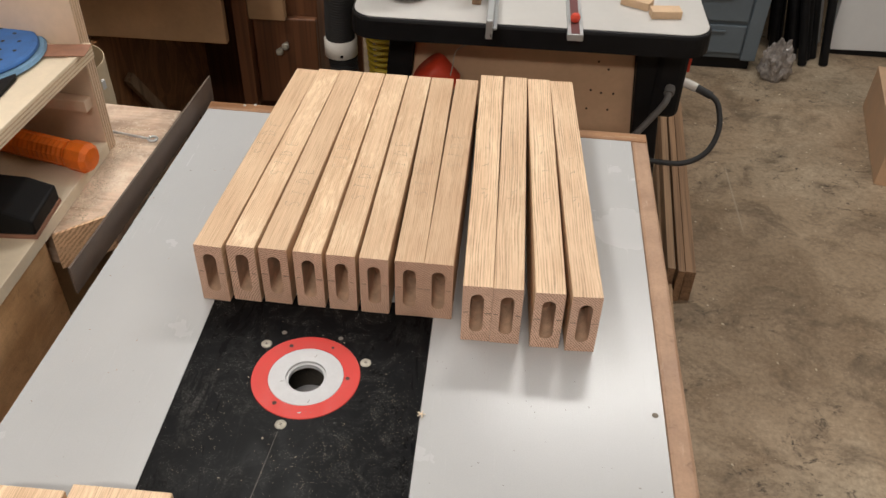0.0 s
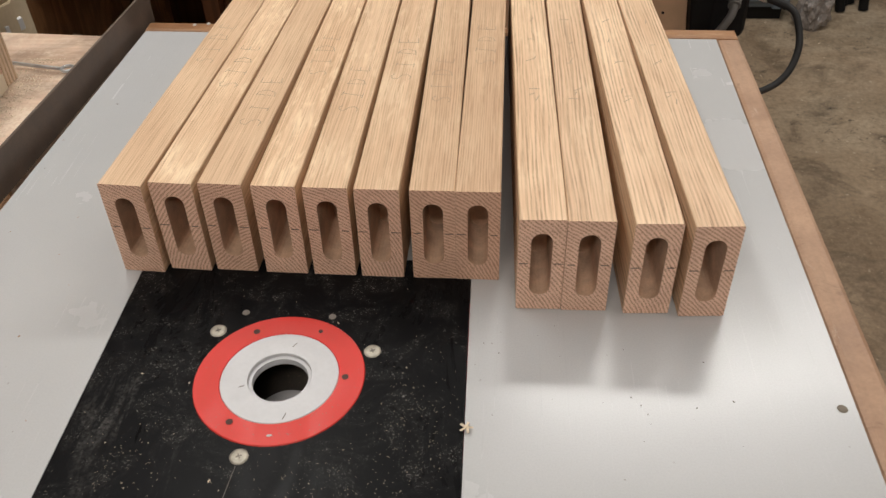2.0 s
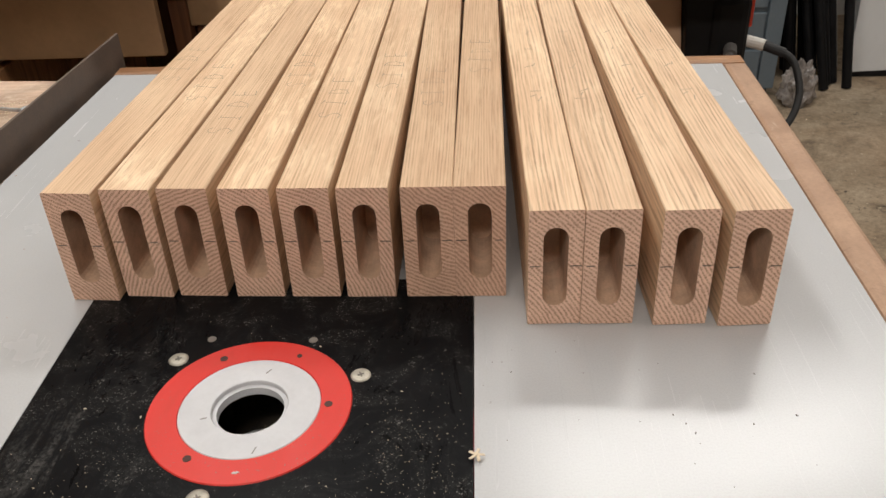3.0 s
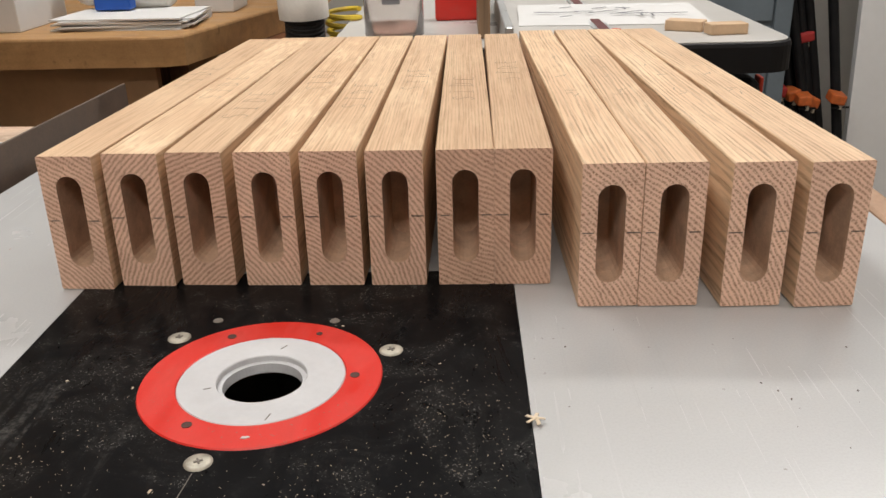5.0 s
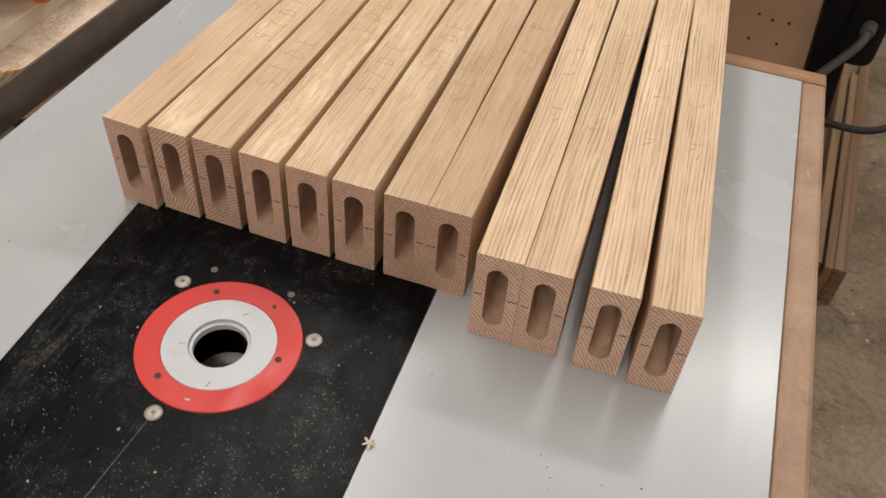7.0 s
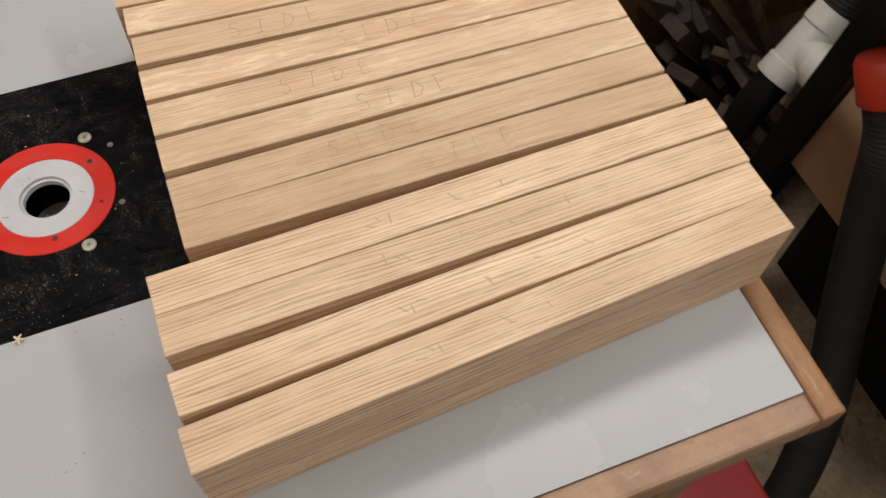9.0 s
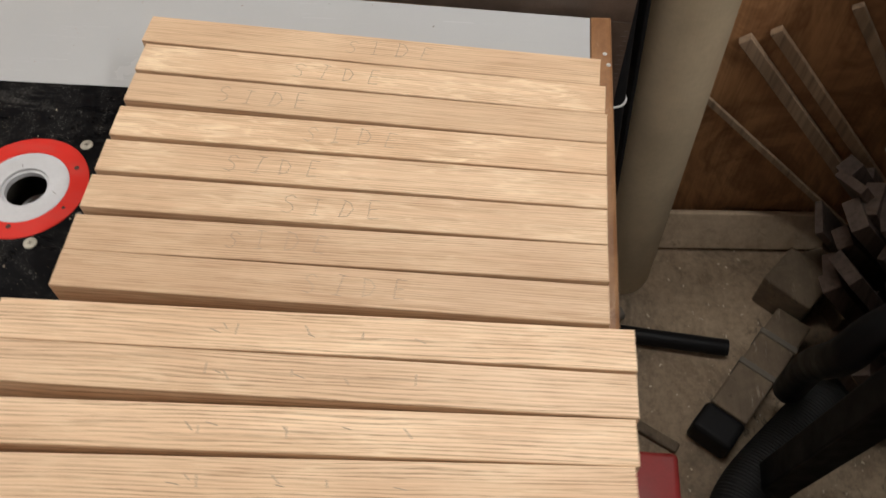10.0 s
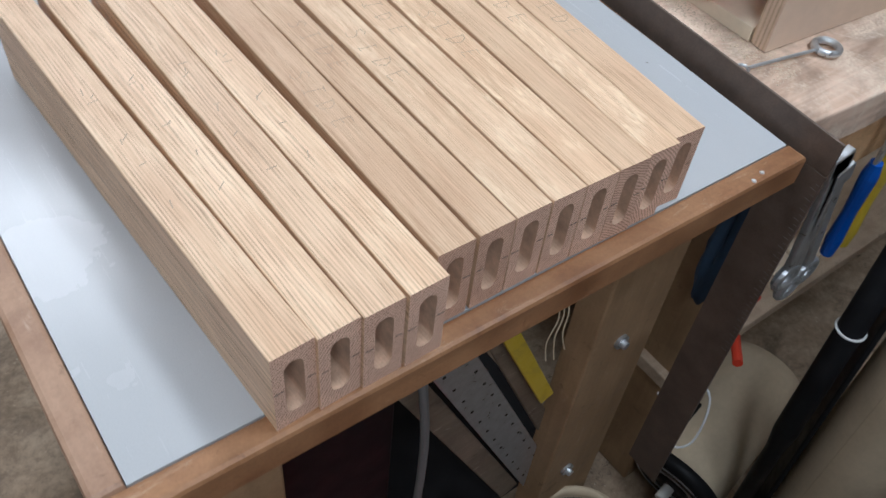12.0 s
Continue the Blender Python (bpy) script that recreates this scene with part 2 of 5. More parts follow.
def scuffed(name, colour, dust):
    """A black plastic sheet, semi-matt, with streaks of rubbed-in dust, fine grains and a few long scratches."""
    m = Mat(name, 0.3)
    m.b.inputs["Specular IOR Level"].default_value = 0.065
    v = m.coords(shift=False)
    smear = m.noise(m.coords((1.0, 0.30, 1.0), False, (0, 0, 0.75)), 26.0, 8, 0.72, 0.8)
    area = m.noise(v, 7.0, 4, 0.6, 0.3)
    fine = m.noise(v, 420.0, 3, 0.65)
    grain = m.noise(v, 1050.0, 2, 0.6)
    clump = m.noise(v, 34.0, 6, 0.75, 0.8)
    scratch = m.noise(m.coords((1.0, 0.02, 1.0), False, (0, 0, -0.35)), 150.0, 2, 0.5)
    rub = m.mix(1.0, m.ramp(smear, [(0.55, 0.0), (0.76, 1.0)]), m.ramp(area, [(0.46, 0.0), (0.64, 0.32)]), "MULTIPLY")
    rub = m.mix(1.0, rub, m.ramp(fine, [(0.38, 0.10), (0.62, 1.0)]), "MULTIPLY")
    col = m.mix(rub, colour, dust)
    spots = m.mix(1.0, m.ramp(grain, [(0.63, 0.0), (0.68, 1.0)]), m.ramp(clump, [(0.50, 0.0), (0.66, 0.9)]), "MULTIPLY")
    col = m.mix(m.mix(1.0, m.ramp(clump, [(0.46, 0.0), (0.75, 0.06)]), m.ramp(fine, [(0.4, 0.2), (0.6, 1.0)]), "MULTIPLY"), col, dust)
    col = m.mix(spots, col, dust)
    col = m.mix(m.ramp(scratch, [(0.735, 0.0), (0.75, 0.25)]), col, dust)
    m.colour(col)
    m.rough(m.ramp(smear, [(0.35, 0.20), (0.7, 0.50)]))
    m.bump(grain, 0.05, 0.0004)
    return m.m


def laminate(name, colour):
    m = Mat(name, 0.3)
    m.b.inputs["Specular IOR Level"].default_value = 0.5
    v = m.coords(shift=False)
    cloud = m.noise(v, 7.0, 5, 0.6)
    fine = m.noise(v, 900.0, 2, 0.5)
    scr = m.noise(m.coords((1.0, 0.010, 1.0), False, (0, 0, 0.12)), 620.0, 1, 0.4)
    scr2 = m.noise(m.coords((1.0, 0.022, 1.0), False, (0, 0, -0.42)), 480.0, 1, 0.4)
    where = m.noise(v, 6.0, 3, 0.5)
    spots = m.noise(v, 160.0, 2, 0.4)
    col = m.ramp(cloud, [(0.3, tuple(c * 0.94 for c in colour)), (0.7, colour)])
    col = m.mix(0.5, col, m.ramp(fine, [(0.3, 0.9), (0.6, 1.0)]), "MULTIPLY")
    both = m.mix(1.0, m.ramp(scr, [(0.68, 0.0), (0.71, 0.8)]), m.ramp(scr2, [(0.71, 0.0), (0.74, 0.7)]), "ADD")
    s = m.mix(1.0, both, m.ramp(where, [(0.46, 0.06), (0.62, 1.0)]), "MULTIPLY")
    col = m.mix(s, col, tuple(c * 0.78 for c in colour))
    smudge = m.noise(m.coords((0.5, 1.0, 1.0), False, (0, 0, -0.3)), 42.0, 3, 0.5)
    col = m.mix(m.ramp(smudge, [(0.735, 0.0), (0.79, 0.45)]), col, tuple(c * 0.55 for c in colour))
    col = m.mix(m.ramp(spots, [(0.765, 0.0), (0.79, 0.6)]), col, (0.2, 0.18, 0.15))
    m.colour(col)
    m.rough(m.mix(s, m.ramp(cloud, [(0.3, 0.225), (0.7, 0.285)]), 0.36))
    m.bump(fine, 0.02, 0.0003)
    return m.m


def concrete(name):
    """Old workshop concrete: tan and grey patches, smeared dirt, clusters of dark crumbs, pale specks and hairline scratches."""
    m = Mat(name, 0.75)
    v = m.coords(shift=False)
    wide = m.coords((0.8, 1.0, 1.0), False, (0, 0, 0.35))
    big = m.noise(v, 1.3, 5, 0.58, 0.4)
    mid = m.noise(wide, 3.6, 9, 0.68, 0.7)
    smear = m.noise(wide, 7.0, 9, 0.70, 0.6)
    fine = m.noise(v, 75.0, 5, 0.72)
    crumbs = m.noise(wide, 30.0, 7, 0.82, 0.5)
    where = m.noise(v, 2.7, 3, 0.5, 0.3)
    specks = m.noise(v, 150.0, 2, 0.5)
    scratch = m.noise(m.coords((1.0, 0.015, 1.0), False, (0, 0, 1.05)), 55.0, 1, 0.4)
    col = m.ramp(big, [(0.34, (0.31, 0.224, 0.146)), (0.52, (0.385, 0.287, 0.193)), (0.68, (0.46, 0.372, 0.268))])
    col = m.mix(0.9, col, m.ramp(mid, [(0.34, (0.62, 0.58, 0.53)), (0.47, (0.93, 0.92, 0.90)), (0.64, (1.17, 1.18, 1.18))]), "MULTIPLY")
    col = m.mix(m.ramp(smear, [(0.49, 0.0), (0.66, 0.80)]), col, (0.125, 0.088, 0.055))
    grit = m.mix(1.0, m.ramp(crumbs, [(0.545, 0.0), (0.63, 0.95)]), m.ramp(where, [(0.50, 0.0), (0.60, 1.0)]), "MULTIPLY")
    col = m.mix(grit, col, (0.045, 0.032, 0.022))
    col = m.mix(0.7, col, m.ramp(fine, [(0.34, 0.60), (0.60, 1.08)]), "MULTIPLY")
    col = m.mix(m.ramp(specks, [(0.715, 0.0), (0.74, 0.7)]), col, (0.62, 0.53, 0.40))
    col = m.mix(m.ramp(scratch, [(0.80, 0.0), (0.815, 0.35)]), col, (0.52, 0.45, 0.35))
    m.colour(col)
    m.rough(m.ramp(mid, [(0.3, 0.80), (0.65, 0.55)]))
    m.bump(crumbs, 0.18, 0.004)
    return m.m


def swirl_ply(name, light, dark):
    m = Mat(name, 0.55)
    v = m.coords((1, 0.5, 0.35))
    n = m.noise(v, 9.0, 4, 0.6, 2.2)
    fine = m.noise(m.coords((1, 1, 0.03)), 240.0, 2)
    col = m.ramp(n, [(0.3, dark), (0.45, light), (0.55, dark), (0.7, light)])
    col = m.mix(0.5, col, m.ramp(fine, [(0.35, 0.6), (0.55, 1.0)]), "MULTIPLY")
    m.colour(col)
    return m.m


OAK = oak("oak", (0.74, 0.545, 0.37), (0.66, 0.465, 0.305), 0.0017, 0.50)
OAK_STRIPED = oak("oak_striped", (0.80, 0.60, 0.415), (0.70, 0.50, 0.33), 0.0026, 0.78)
OAK_END = end_grain("oak_end", (0.76, 0.53, 0.405), (0.33, 0.185, 0.122), 0.0025, 0.0012, True)
BLOCKOAK = plain("block_oak", (0.60, 0.415, 0.26), 0.55, vary=0.12, scale=40)
OAK_IN = plain("oak_mortise", (0.62, 0.42, 0.29), 0.75, vary=0.3, scale=70)
PENCIL = plain("pencil", (0.10, 0.08, 0.065), 0.6, bump=0)
FAINT = plain("pencil_faint", (0.40, 0.30, 0.21), 0.6, bump=0)
LAM = laminate("grey_laminate", (0.478, 0.485, 0.493))
PHENOLIC = scuffed("black_phenolic", (0.0042, 0.0042, 0.0048), (0.37, 0.355, 0.33))
RED = dusty("red_plastic", (0.60, 0.020, 0.011), (0.34, 0.10, 0.07), 0.5, 0.42, 60.0)
REDBIN = plain("dusty_red", (0.40, 0.03, 0.03), 0.5, vary=0.2, scale=20)
WHITEP = plain("white_plastic", (0.56, 0.565, 0.585), 0.4, vary=0.1)
STEEL = plain("screw_steel", (0.47, 0.44, 0.37), 0.5, 0.4, vary=0.35, scale=220)
ZINC = plain("zinc", (0.6, 0.62, 0.64), 0.35, 0.8, vary=0.2, scale=80)
ALU = plain("aluminium", (0.62, 0.64, 0.65), 0.35, 0.6, vary=0.1)
TRIM = worn_wood("trim_wood", (0.39, 0.205, 0.094), (0.22, 0.10, 0.042), "x", 0.5, (0.58, 0.42, 0.28), 0.6)
TRIMY = worn_wood("trim_wood_long", (0.46, 0.30, 0.20), (0.33, 0.195, 0.12), "y", 0.55, (0.60, 0.47, 0.36), 0.7)
RINGHOLE = plain("dull_recess", (0.075, 0.032, 0.026), 0.7, vary=0.4, scale=300)
TICK = plain("worn_mark", (0.17, 0.15, 0.13), 0.6)
DARKSLOT = plain("dark_slot", (0.14, 0.05, 0.05), 0.5)
RUST = plain("brown_steel", (0.130, 0.094, 0.073), 0.55, 0.15, vary=0.3, scale=40)
BENCH = dusty_wood("bench_wood", (0.72, 0.54, 0.41), (0.56, 0.39, 0.28), (0.80, 0.68, 0.54))
BEAM = worn_wood("beam_wood", (0.76, 0.48, 0.25), (0.54, 0.31, 0.145), "y", 0.65, (0.74, 0.56, 0.38), 0.4)
BEAMZ = worn_wood("brown_board", (0.36, 0.235, 0.125), (0.26, 0.16, 0.08), "z", 0.6, (0.55, 0.46, 0.36), 0.35)
SHELFW = worn_wood("dusty_shelf", (0.58, 0.46, 0.33), (0.42, 0.32, 0.22), "x", 0.8, (0.70, 0.60, 0.48), 0.6)
BOARDS = wood("walnut_board", (0.44, 0.28, 0.165), (0.28, 0.165, 0.095), "y", 0.6, fine=200, figure=14)
PLY = plain("birch_ply", (0.80, 0.685, 0.52), 0.6, vary=0.10, scale=14)
PLYZ = plain("birch_ply_upright", (0.74, 0.57, 0.43), 0.6, vary=0.1, scale=10)
PLYLINE = plain("ply_line", (0.60, 0.44, 0.29), 0.7, vary=0.2, scale=60)
PANEL = plain("fibre_panel", (0.62, 0.41, 0.26), 0.6, vary=0.12, scale=8)
APRON = plain("apron_ply", (0.37, 0.225, 0.12), 0.55, vary=0.18, scale=9)
DESK = worn_wood("desk_wood", (0.50, 0.29, 0.125), (0.36, 0.195, 0.08), "x", 0.45, (0.55, 0.36, 0.19), 0.4)
CABINET = wood("dark_cabinet", (0.21, 0.085, 0.036), (0.13, 0.05, 0.021), "z", 0.5, fine=200, figure=8)
SWIRL = swirl_ply("swirl_ply", (0.46, 0.235, 0.105), (0.27, 0.125, 0.052))
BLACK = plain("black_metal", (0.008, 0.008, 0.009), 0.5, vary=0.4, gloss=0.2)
BLACKP = plain("black_plastic", (0.009, 0.009, 0.010), 0.55, vary=0.3, gloss=0.2)
RUBBER = plain("black_rubber", (0.021, 0.021, 0.022), 0.6, vary=0.3)
WHITELAM = plain("white_laminate", (0.52, 0.505, 0.485), 0.35, vary=0.06, scale=8)
PAPER = plain("paper", (0.64, 0.635, 0.63), 0.8, vary=0.05, scale=8)
PRINT = plain("print_grey", (0.22, 0.22, 0.24), 0.8)
BLUE = plain("blue_foam", (0.055, 0.17, 0.46), 0.75, vary=0.2, scale=60)
RAGBLUE = plain("rag_blue", (0.030, 0.062, 0.115), 0.9, vary=0.35, scale=30, bump=0.3)
BLUEP = plain("blue_plastic", (0.01, 0.085, 0.42), 0.4, vary=0.15)
LIGHTBLUE = plain("light_blue", (0.16, 0.30, 0.46), 0.7, vary=0.2)
ORANGE = plain("orange_rubber", (0.80, 0.16, 0.01), 0.5, vary=0.15, scale=90)
JAWM = plain("orange_casting", (0.55, 0.13, 0.03), 0.5, vary=0.3, scale=60)
CUFF = plain("orange_cuff", (0.66, 0.055, 0.022), 0.5, vary=0.15)
YELLOW = dusty("yellow_plastic", (0.62, 0.45, 0.03), (0.30, 0.23, 0.13), 1.2, 0.5, 30.0)
BROWNPAPER = plain("abrasive", (0.34, 0.17, 0.11), 0.9, vary=0.2, scale=80)
BEIGE = plain("beige_card", (0.58, 0.475, 0.325), 0.75, vary=0.15, scale=9)
PVC = plain("white_pvc", (0.72, 0.69, 0.64), 0.4, vary=0.12, scale=20)
PINKISH = plain("pink_residue", (0.55, 0.33, 0.26), 0.6, vary=0.2)
CABLEGREY = plain("grey_cable", (0.15, 0.145, 0.14), 0.6, vary=0.2, scale=60)
DUSTGREY = dusty("dusty_grey", (0.16, 0.14, 0.115), (0.40, 0.33, 0.24), 1.0, 0.8)
LUMBER = worn_wood("old_lumber", (0.235, 0.178, 0.122), (0.145, 0.105, 0.070), "x", 0.8, (0.58, 0.50, 0.40), 0.6)
LATH = wood("lath_wood", (0.42, 0.30, 0.20), (0.29, 0.195, 0.125), "z", 0.65, fine=160, figure=14)
DARKCUT = wood("dark_offcut", (0.145, 0.103, 0.085), (0.08, 0.056, 0.046), "z", 0.7, fine=160, figure=14)
STICK = wood("stick_wood", (0.34, 0.22, 0.13), (0.20, 0.115, 0.06), "z", 0.6, fine=160, figure=14)
GREYCAB = plain("grey_blue_paint", (0.12, 0.15, 0.175), 0.45, vary=0.12, scale=8)
WALLP = plain("wall_paint", (0.55, 0.53, 0.50), 0.8, vary=0.08, scale=3)
DOORW = plain("white_door_paint", (0.74, 0.75, 0.76), 0.4, vary=0.05, scale=3)
CEIL = plain("ceiling_paint", (0.62, 0.60, 0.56), 0.85, vary=0.06, scale=3)
FLOOR = concrete("stained_concrete")
BAGM = plain("bag_film", (0.30, 0.27, 0.25), 0.22, vary=0.5, scale=50)
SAWDUST = plain("sawdust", (0.76, 0.64, 0.48), 0.9, vary=0.3)
CLEAR = Mat("clear_plastic", 0.12)
CLEAR.b.inputs["Base Color"].default_value = (0.93, 0.90, 0.88, 1)
CLEAR.b.inputs["Transmission Weight"].default_value = 0.92
CLEAR.b.inputs["IOR"].default_value = 1.3
CLEAR = CLEAR.m


# ---- mesh helpers ----
def part(name, bm, material, parent=None, label="", smooth=False):
    me = bpy.data.meshes.new(name)
    bm.normal_update()
    bm.to_mesh(me)
    bm.free()
    for m in (material if isinstance(material, (list, tuple)) else [material]):
        me.materials.append(m)
    if smooth:
        for p in me.polygons:
            p.use_smooth = True
    ob = new(name, me)
    if parent:
        ob.parent = parent
    if label:
        tagged(ob, label)
    return ob


def thing(name, label, category, group="", at=None, kind=""):
    ob = new(name)
    ob.empty_display_size = 0.05
    if at is not None:
        ob.matrix_world = at
    return tagged(ob, label, category, group, kind)


def add_box(bm, c, s, bevel=0.0015, rot=None, seg=2):
    r = bmesh.ops.create_cube(bm, size=1.0)
    m = Matrix.Translation(c) @ (rot or Matrix.Identity(4)) @ Matrix.Diagonal((*s, 1))
    bmesh.ops.transform(bm, matrix=m, verts=r["verts"])
    if bevel > 0:
        edges = list({e for v in r["verts"] for e in v.link_edges})
        bmesh.ops.bevel(bm, geom=edges, offset=min(bevel, min(s) * 0.45), segments=seg, affect="EDGES", profile=0.5)
    return bm


def box(c, s, bevel=0.0015, rot=None, seg=2):
    return add_box(bmesh.new(), c, s, bevel, rot, seg)


def span(a, b, bevel=0.0015, seg=2):
    """A box from its low corner to its high corner."""
    return box([(p + q) / 2 for p, q in zip(a, b)], [abs(q - p) for p, q in zip(a, b)], bevel, None, seg)


def lathe(profile, n=40, axis_at=(0, 0, 0), rot=None, close=True):
    """Turns (radius, height) pairs round z."""
    bm = bmesh.new()
    rings = []
    for r, z in profile:
        if r < 1e-6:
            rings.append([bm.verts.new((0, 0, z))])
        else:
            rings.append([bm.verts.new((r * math.cos(2 * math.pi * i / n), r * math.sin(2 * math.pi * i / n), z)) for i in range(n)])
    for a, b in zip(rings, rings[1:]):
        for i in range(n):
            j = (i + 1) % n
            q = [a[i % len(a)], a[j % len(a)], b[j % len(b)], b[i % len(b)]]
            q = list(dict.fromkeys(q))
            if len(q) > 2:
                bm.faces.new(q)
    bmesh.ops.recalc_face_normals(bm, faces=bm.faces)
    bmesh.ops.transform(bm, matrix=Matrix.Translation(axis_at) @ (rot or Matrix.Identity(4)), verts=bm.verts)
    return bm


def smooth_path(pts, n=8):
    pts = [Vector(p) for p in pts]
    out = []
    for i in range(len(pts) - 1):
        p0, p1, p2, p3 = pts[max(i - 1, 0)], pts[i], pts[i + 1], pts[min(i + 2, len(pts) - 1)]
        for k in range(n):
            t = k / n
            out.append(0.5 * ((2 * p1) + (p2 - p0) * t + (2 * p0 - 5 * p1 + 4 * p2 - p3) * t * t + (3 * p1 - p0 - 3 * p2 + p3) * t ** 3))
    out.append(pts[-1])
    return out


def sweep(pts, radius, n=12, bm=None):
    """A round tube along points; radius: a number, or one for each point."""
    bm = bm or bmesh.new()
    pts = [Vector(p) for p in pts]
    rings, up = [], None
    for i, p in enumerate(pts):
        d = (pts[min(i + 1, len(pts) - 1)] - pts[max(i - 1, 0)]).normalized()
        if up is None:
            up = d.orthogonal().normalized()
        up = (up - d * up.dot(d)).normalized()
        side = d.cross(up)
        r = radius[i] if isinstance(radius, (list, tuple)) else radius
        rings.append([bm.verts.new(p + (up * math.cos(a) + side * math.sin(a)) * r) for a in (2 * math.pi * k / n for k in range(n))])
    for a, b in zip(rings, rings[1:]):
        for i in range(n):
            bm.faces.new((a[i], a[(i + 1) % n], b[(i + 1) % n], b[i]))
    bm.faces.new(list(reversed(rings[0])))
    bm.faces.new(rings[-1])
    bmesh.ops.recalc_face_normals(bm, faces=bm.faces)
    return bm


def ribbed(pts, radius, pitch=0.006, n=20):
    """A ribbed hose along points."""
    path = smooth_path(pts, 12)
    length = sum((b - a).length for a, b in zip(path, path[1:]))
    count = int(length / (pitch / 4))
    out, seg = [], 0
    cum = [0.0]
    for a, b in zip(path, path[1:]):
        cum.append(cum[-1] + (b - a).length)
    for k in range(count + 1):
        s = length * k / count
        while seg < len(path) - 2 and cum[seg + 1] < s:
            seg += 1
        f = (s - cum[seg]) / max(1e-9, cum[seg + 1] - cum[seg])
        out.append(path[seg].lerp(path[seg + 1], f))
    rad = [radius * (1.0 if (k % 4) in (0, 1) else 0.93) for k in range(count + 1)]
    return sweep(out, rad, n)


def prism(points, z0, z1, bevel=0.0):
    """A flat polygon given thickness."""
    bm = bmesh.new()
    lo = [bm.verts.new((x, y, z0)) for x, y in points]
    hi = [bm.verts.new((x, y, z1)) for x, y in points]
    n = len(points)
    bm.faces.new(list(reversed(lo)))
    top = bm.faces.new(hi)
    for i in range(n):
        bm.faces.new((lo[i], lo[(i + 1) % n], hi[(i + 1) % n], hi[i]))
    bmesh.ops.recalc_face_normals(bm, faces=bm.faces)
    if bevel:
        bmesh.ops.bevel(bm, geom=list(top.edges), offset=bevel, segments=2, affect="EDGES", profile=0.5)
    return bm


def rounded(x0, y0, x1, y1, r, n=8):
    pts = []
    for cx, cy, a0 in ((x1 - r, y1 - r, 0), (x0 + r, y1 - r, 90), (x0 + r, y0 + r, 180), (x1 - r, y0 + r, 270)):
        for k in range(n + 1):
            a = radians(a0 + 90 * k / n)
            pts.append((cx + r * math.cos(a), cy + r * math.sin(a)))
    return pts


STROKES = {
    "S": [[(0.55, 0.85), (0.35, 1.0), (0.1, 0.9), (0.08, 0.68), (0.42, 0.48), (0.5, 0.22), (0.3, 0.02), (0.02, 0.1)]],
    "I": [[(0.25, 1.0), (0.22, 0.0)], [(0.05, 1.0), (0.45, 0.98)], [(0.02, 0.0), (0.42, 0.02)]],
    "D": [[(0.08, 1.0), (0.05, 0.0)], [(0.0, 0.98), (0.35, 0.9), (0.58, 0.55), (0.4, 0.12), (0.0, 0.0)]],
    "E": [[(0.5, 0.98), (0.08, 1.0), (0.04, 0.0), (0.5, 0.03)], [(0.06, 0.5), (0.4, 0.52)]],
}


def pencil_letter(letter, size, m, parent):
    """A letter written by hand in thin pencil strokes; m: its place, x along the line."""
    bm = bmesh.new()
    for stroke in STROKES[letter]:
        for p, q in zip(stroke, stroke[1:]):
            a, b = Vector((p[0] * size, p[1] * size, 0)), Vector((q[0] * size, q[1] * size, 0))
            turn = math.degrees(math.atan2(b.y - a.y, b.x - a.x))
            add_box(bm, (a + b) / 2, ((b - a).length + 0.0002, 0.00050, 0.00005), 0, pose(0, 0, 0, 0, 0, turn))
    ob = part("pencil_letter", bm, FAINT, parent)
    ob.matrix_basis = m
    return ob


T = 0.900    # height of the router table's top

# ---- room ----
tagged(part("floor", span((-3.0, -3.0, -0.1), (3.4, 3.4, 0.0), 0), FLOOR), "stained grey-brown concrete workshop floor with sawdust", "floor", kind="structure")
tagged(part("wall_north", span((-3.0, 3.3, 0), (3.4, 3.4, 2.6), 0), WALLP), "plain painted workshop wall", "wall", kind="structure")
tagged(part("wall_south", span((-3.0, -3.0, 0), (3.4, -2.9, 2.6), 0), WALLP), "plain painted workshop wall", "wall", kind="structure")
tagged(part("wall_west", span((-3.0, -2.9, 0), (-2.9, 3.3, 2.6), 0), WALLP), "plain painted workshop wall", "wall", kind="structure")
tagged(part("wall_east", span((3.3, -2.9, 0), (3.4, 3.3, 2.6), 0), WALLP), "plain painted workshop wall", "wall", kind="structure")
tagged(part("ceiling", span((-3.0, -3.0, 2.6), (3.4, 3.4, 2.7), 0), CEIL), "plain painted workshop ceiling", "ceiling", kind="structure")
GLOW = Mat("lamp_glow", 0.5)
GLOW.b.inputs["Emission Color"].default_value = (1.0, 0.95, 0.88, 1)
GLOW.b.inputs["Emission Strength"].default_value = 3.0
for x, y, z, ln, wd, watts, turn, tint in LAMPS:
    fix = thing("ceiling_light", "long white tube light under the ceiling", "light", "ceiling tube lights", pose(x, y, z, 0, 0, turn))
    part("housing", span((-ln / 2 - 0.02, -0.10, 0.03), (ln / 2 + 0.02, 0.10, 0.10), 0.004), DOORW, fix)
    for dy in (-0.05, 0.05):
        part("tube", sweep([(-ln / 2, dy, 0.016), (ln / 2, dy, 0.016)], 0.012, 10), GLOW.m, fix)

# ---- router table ----
table = thing("router_table", "router table with grey laminate top, wooden edging and black insert plate", "table")
L_FRONT, L_BACK = (-0.397, -0.30), (-0.3635, 0.4615)
R_FRONT, R_BACK = (0.2305, -0.30), (0.2405, 0.4495)
PX0, PX1, PY0, PY1 = -0.2395, 0.0, -0.226, 0.092


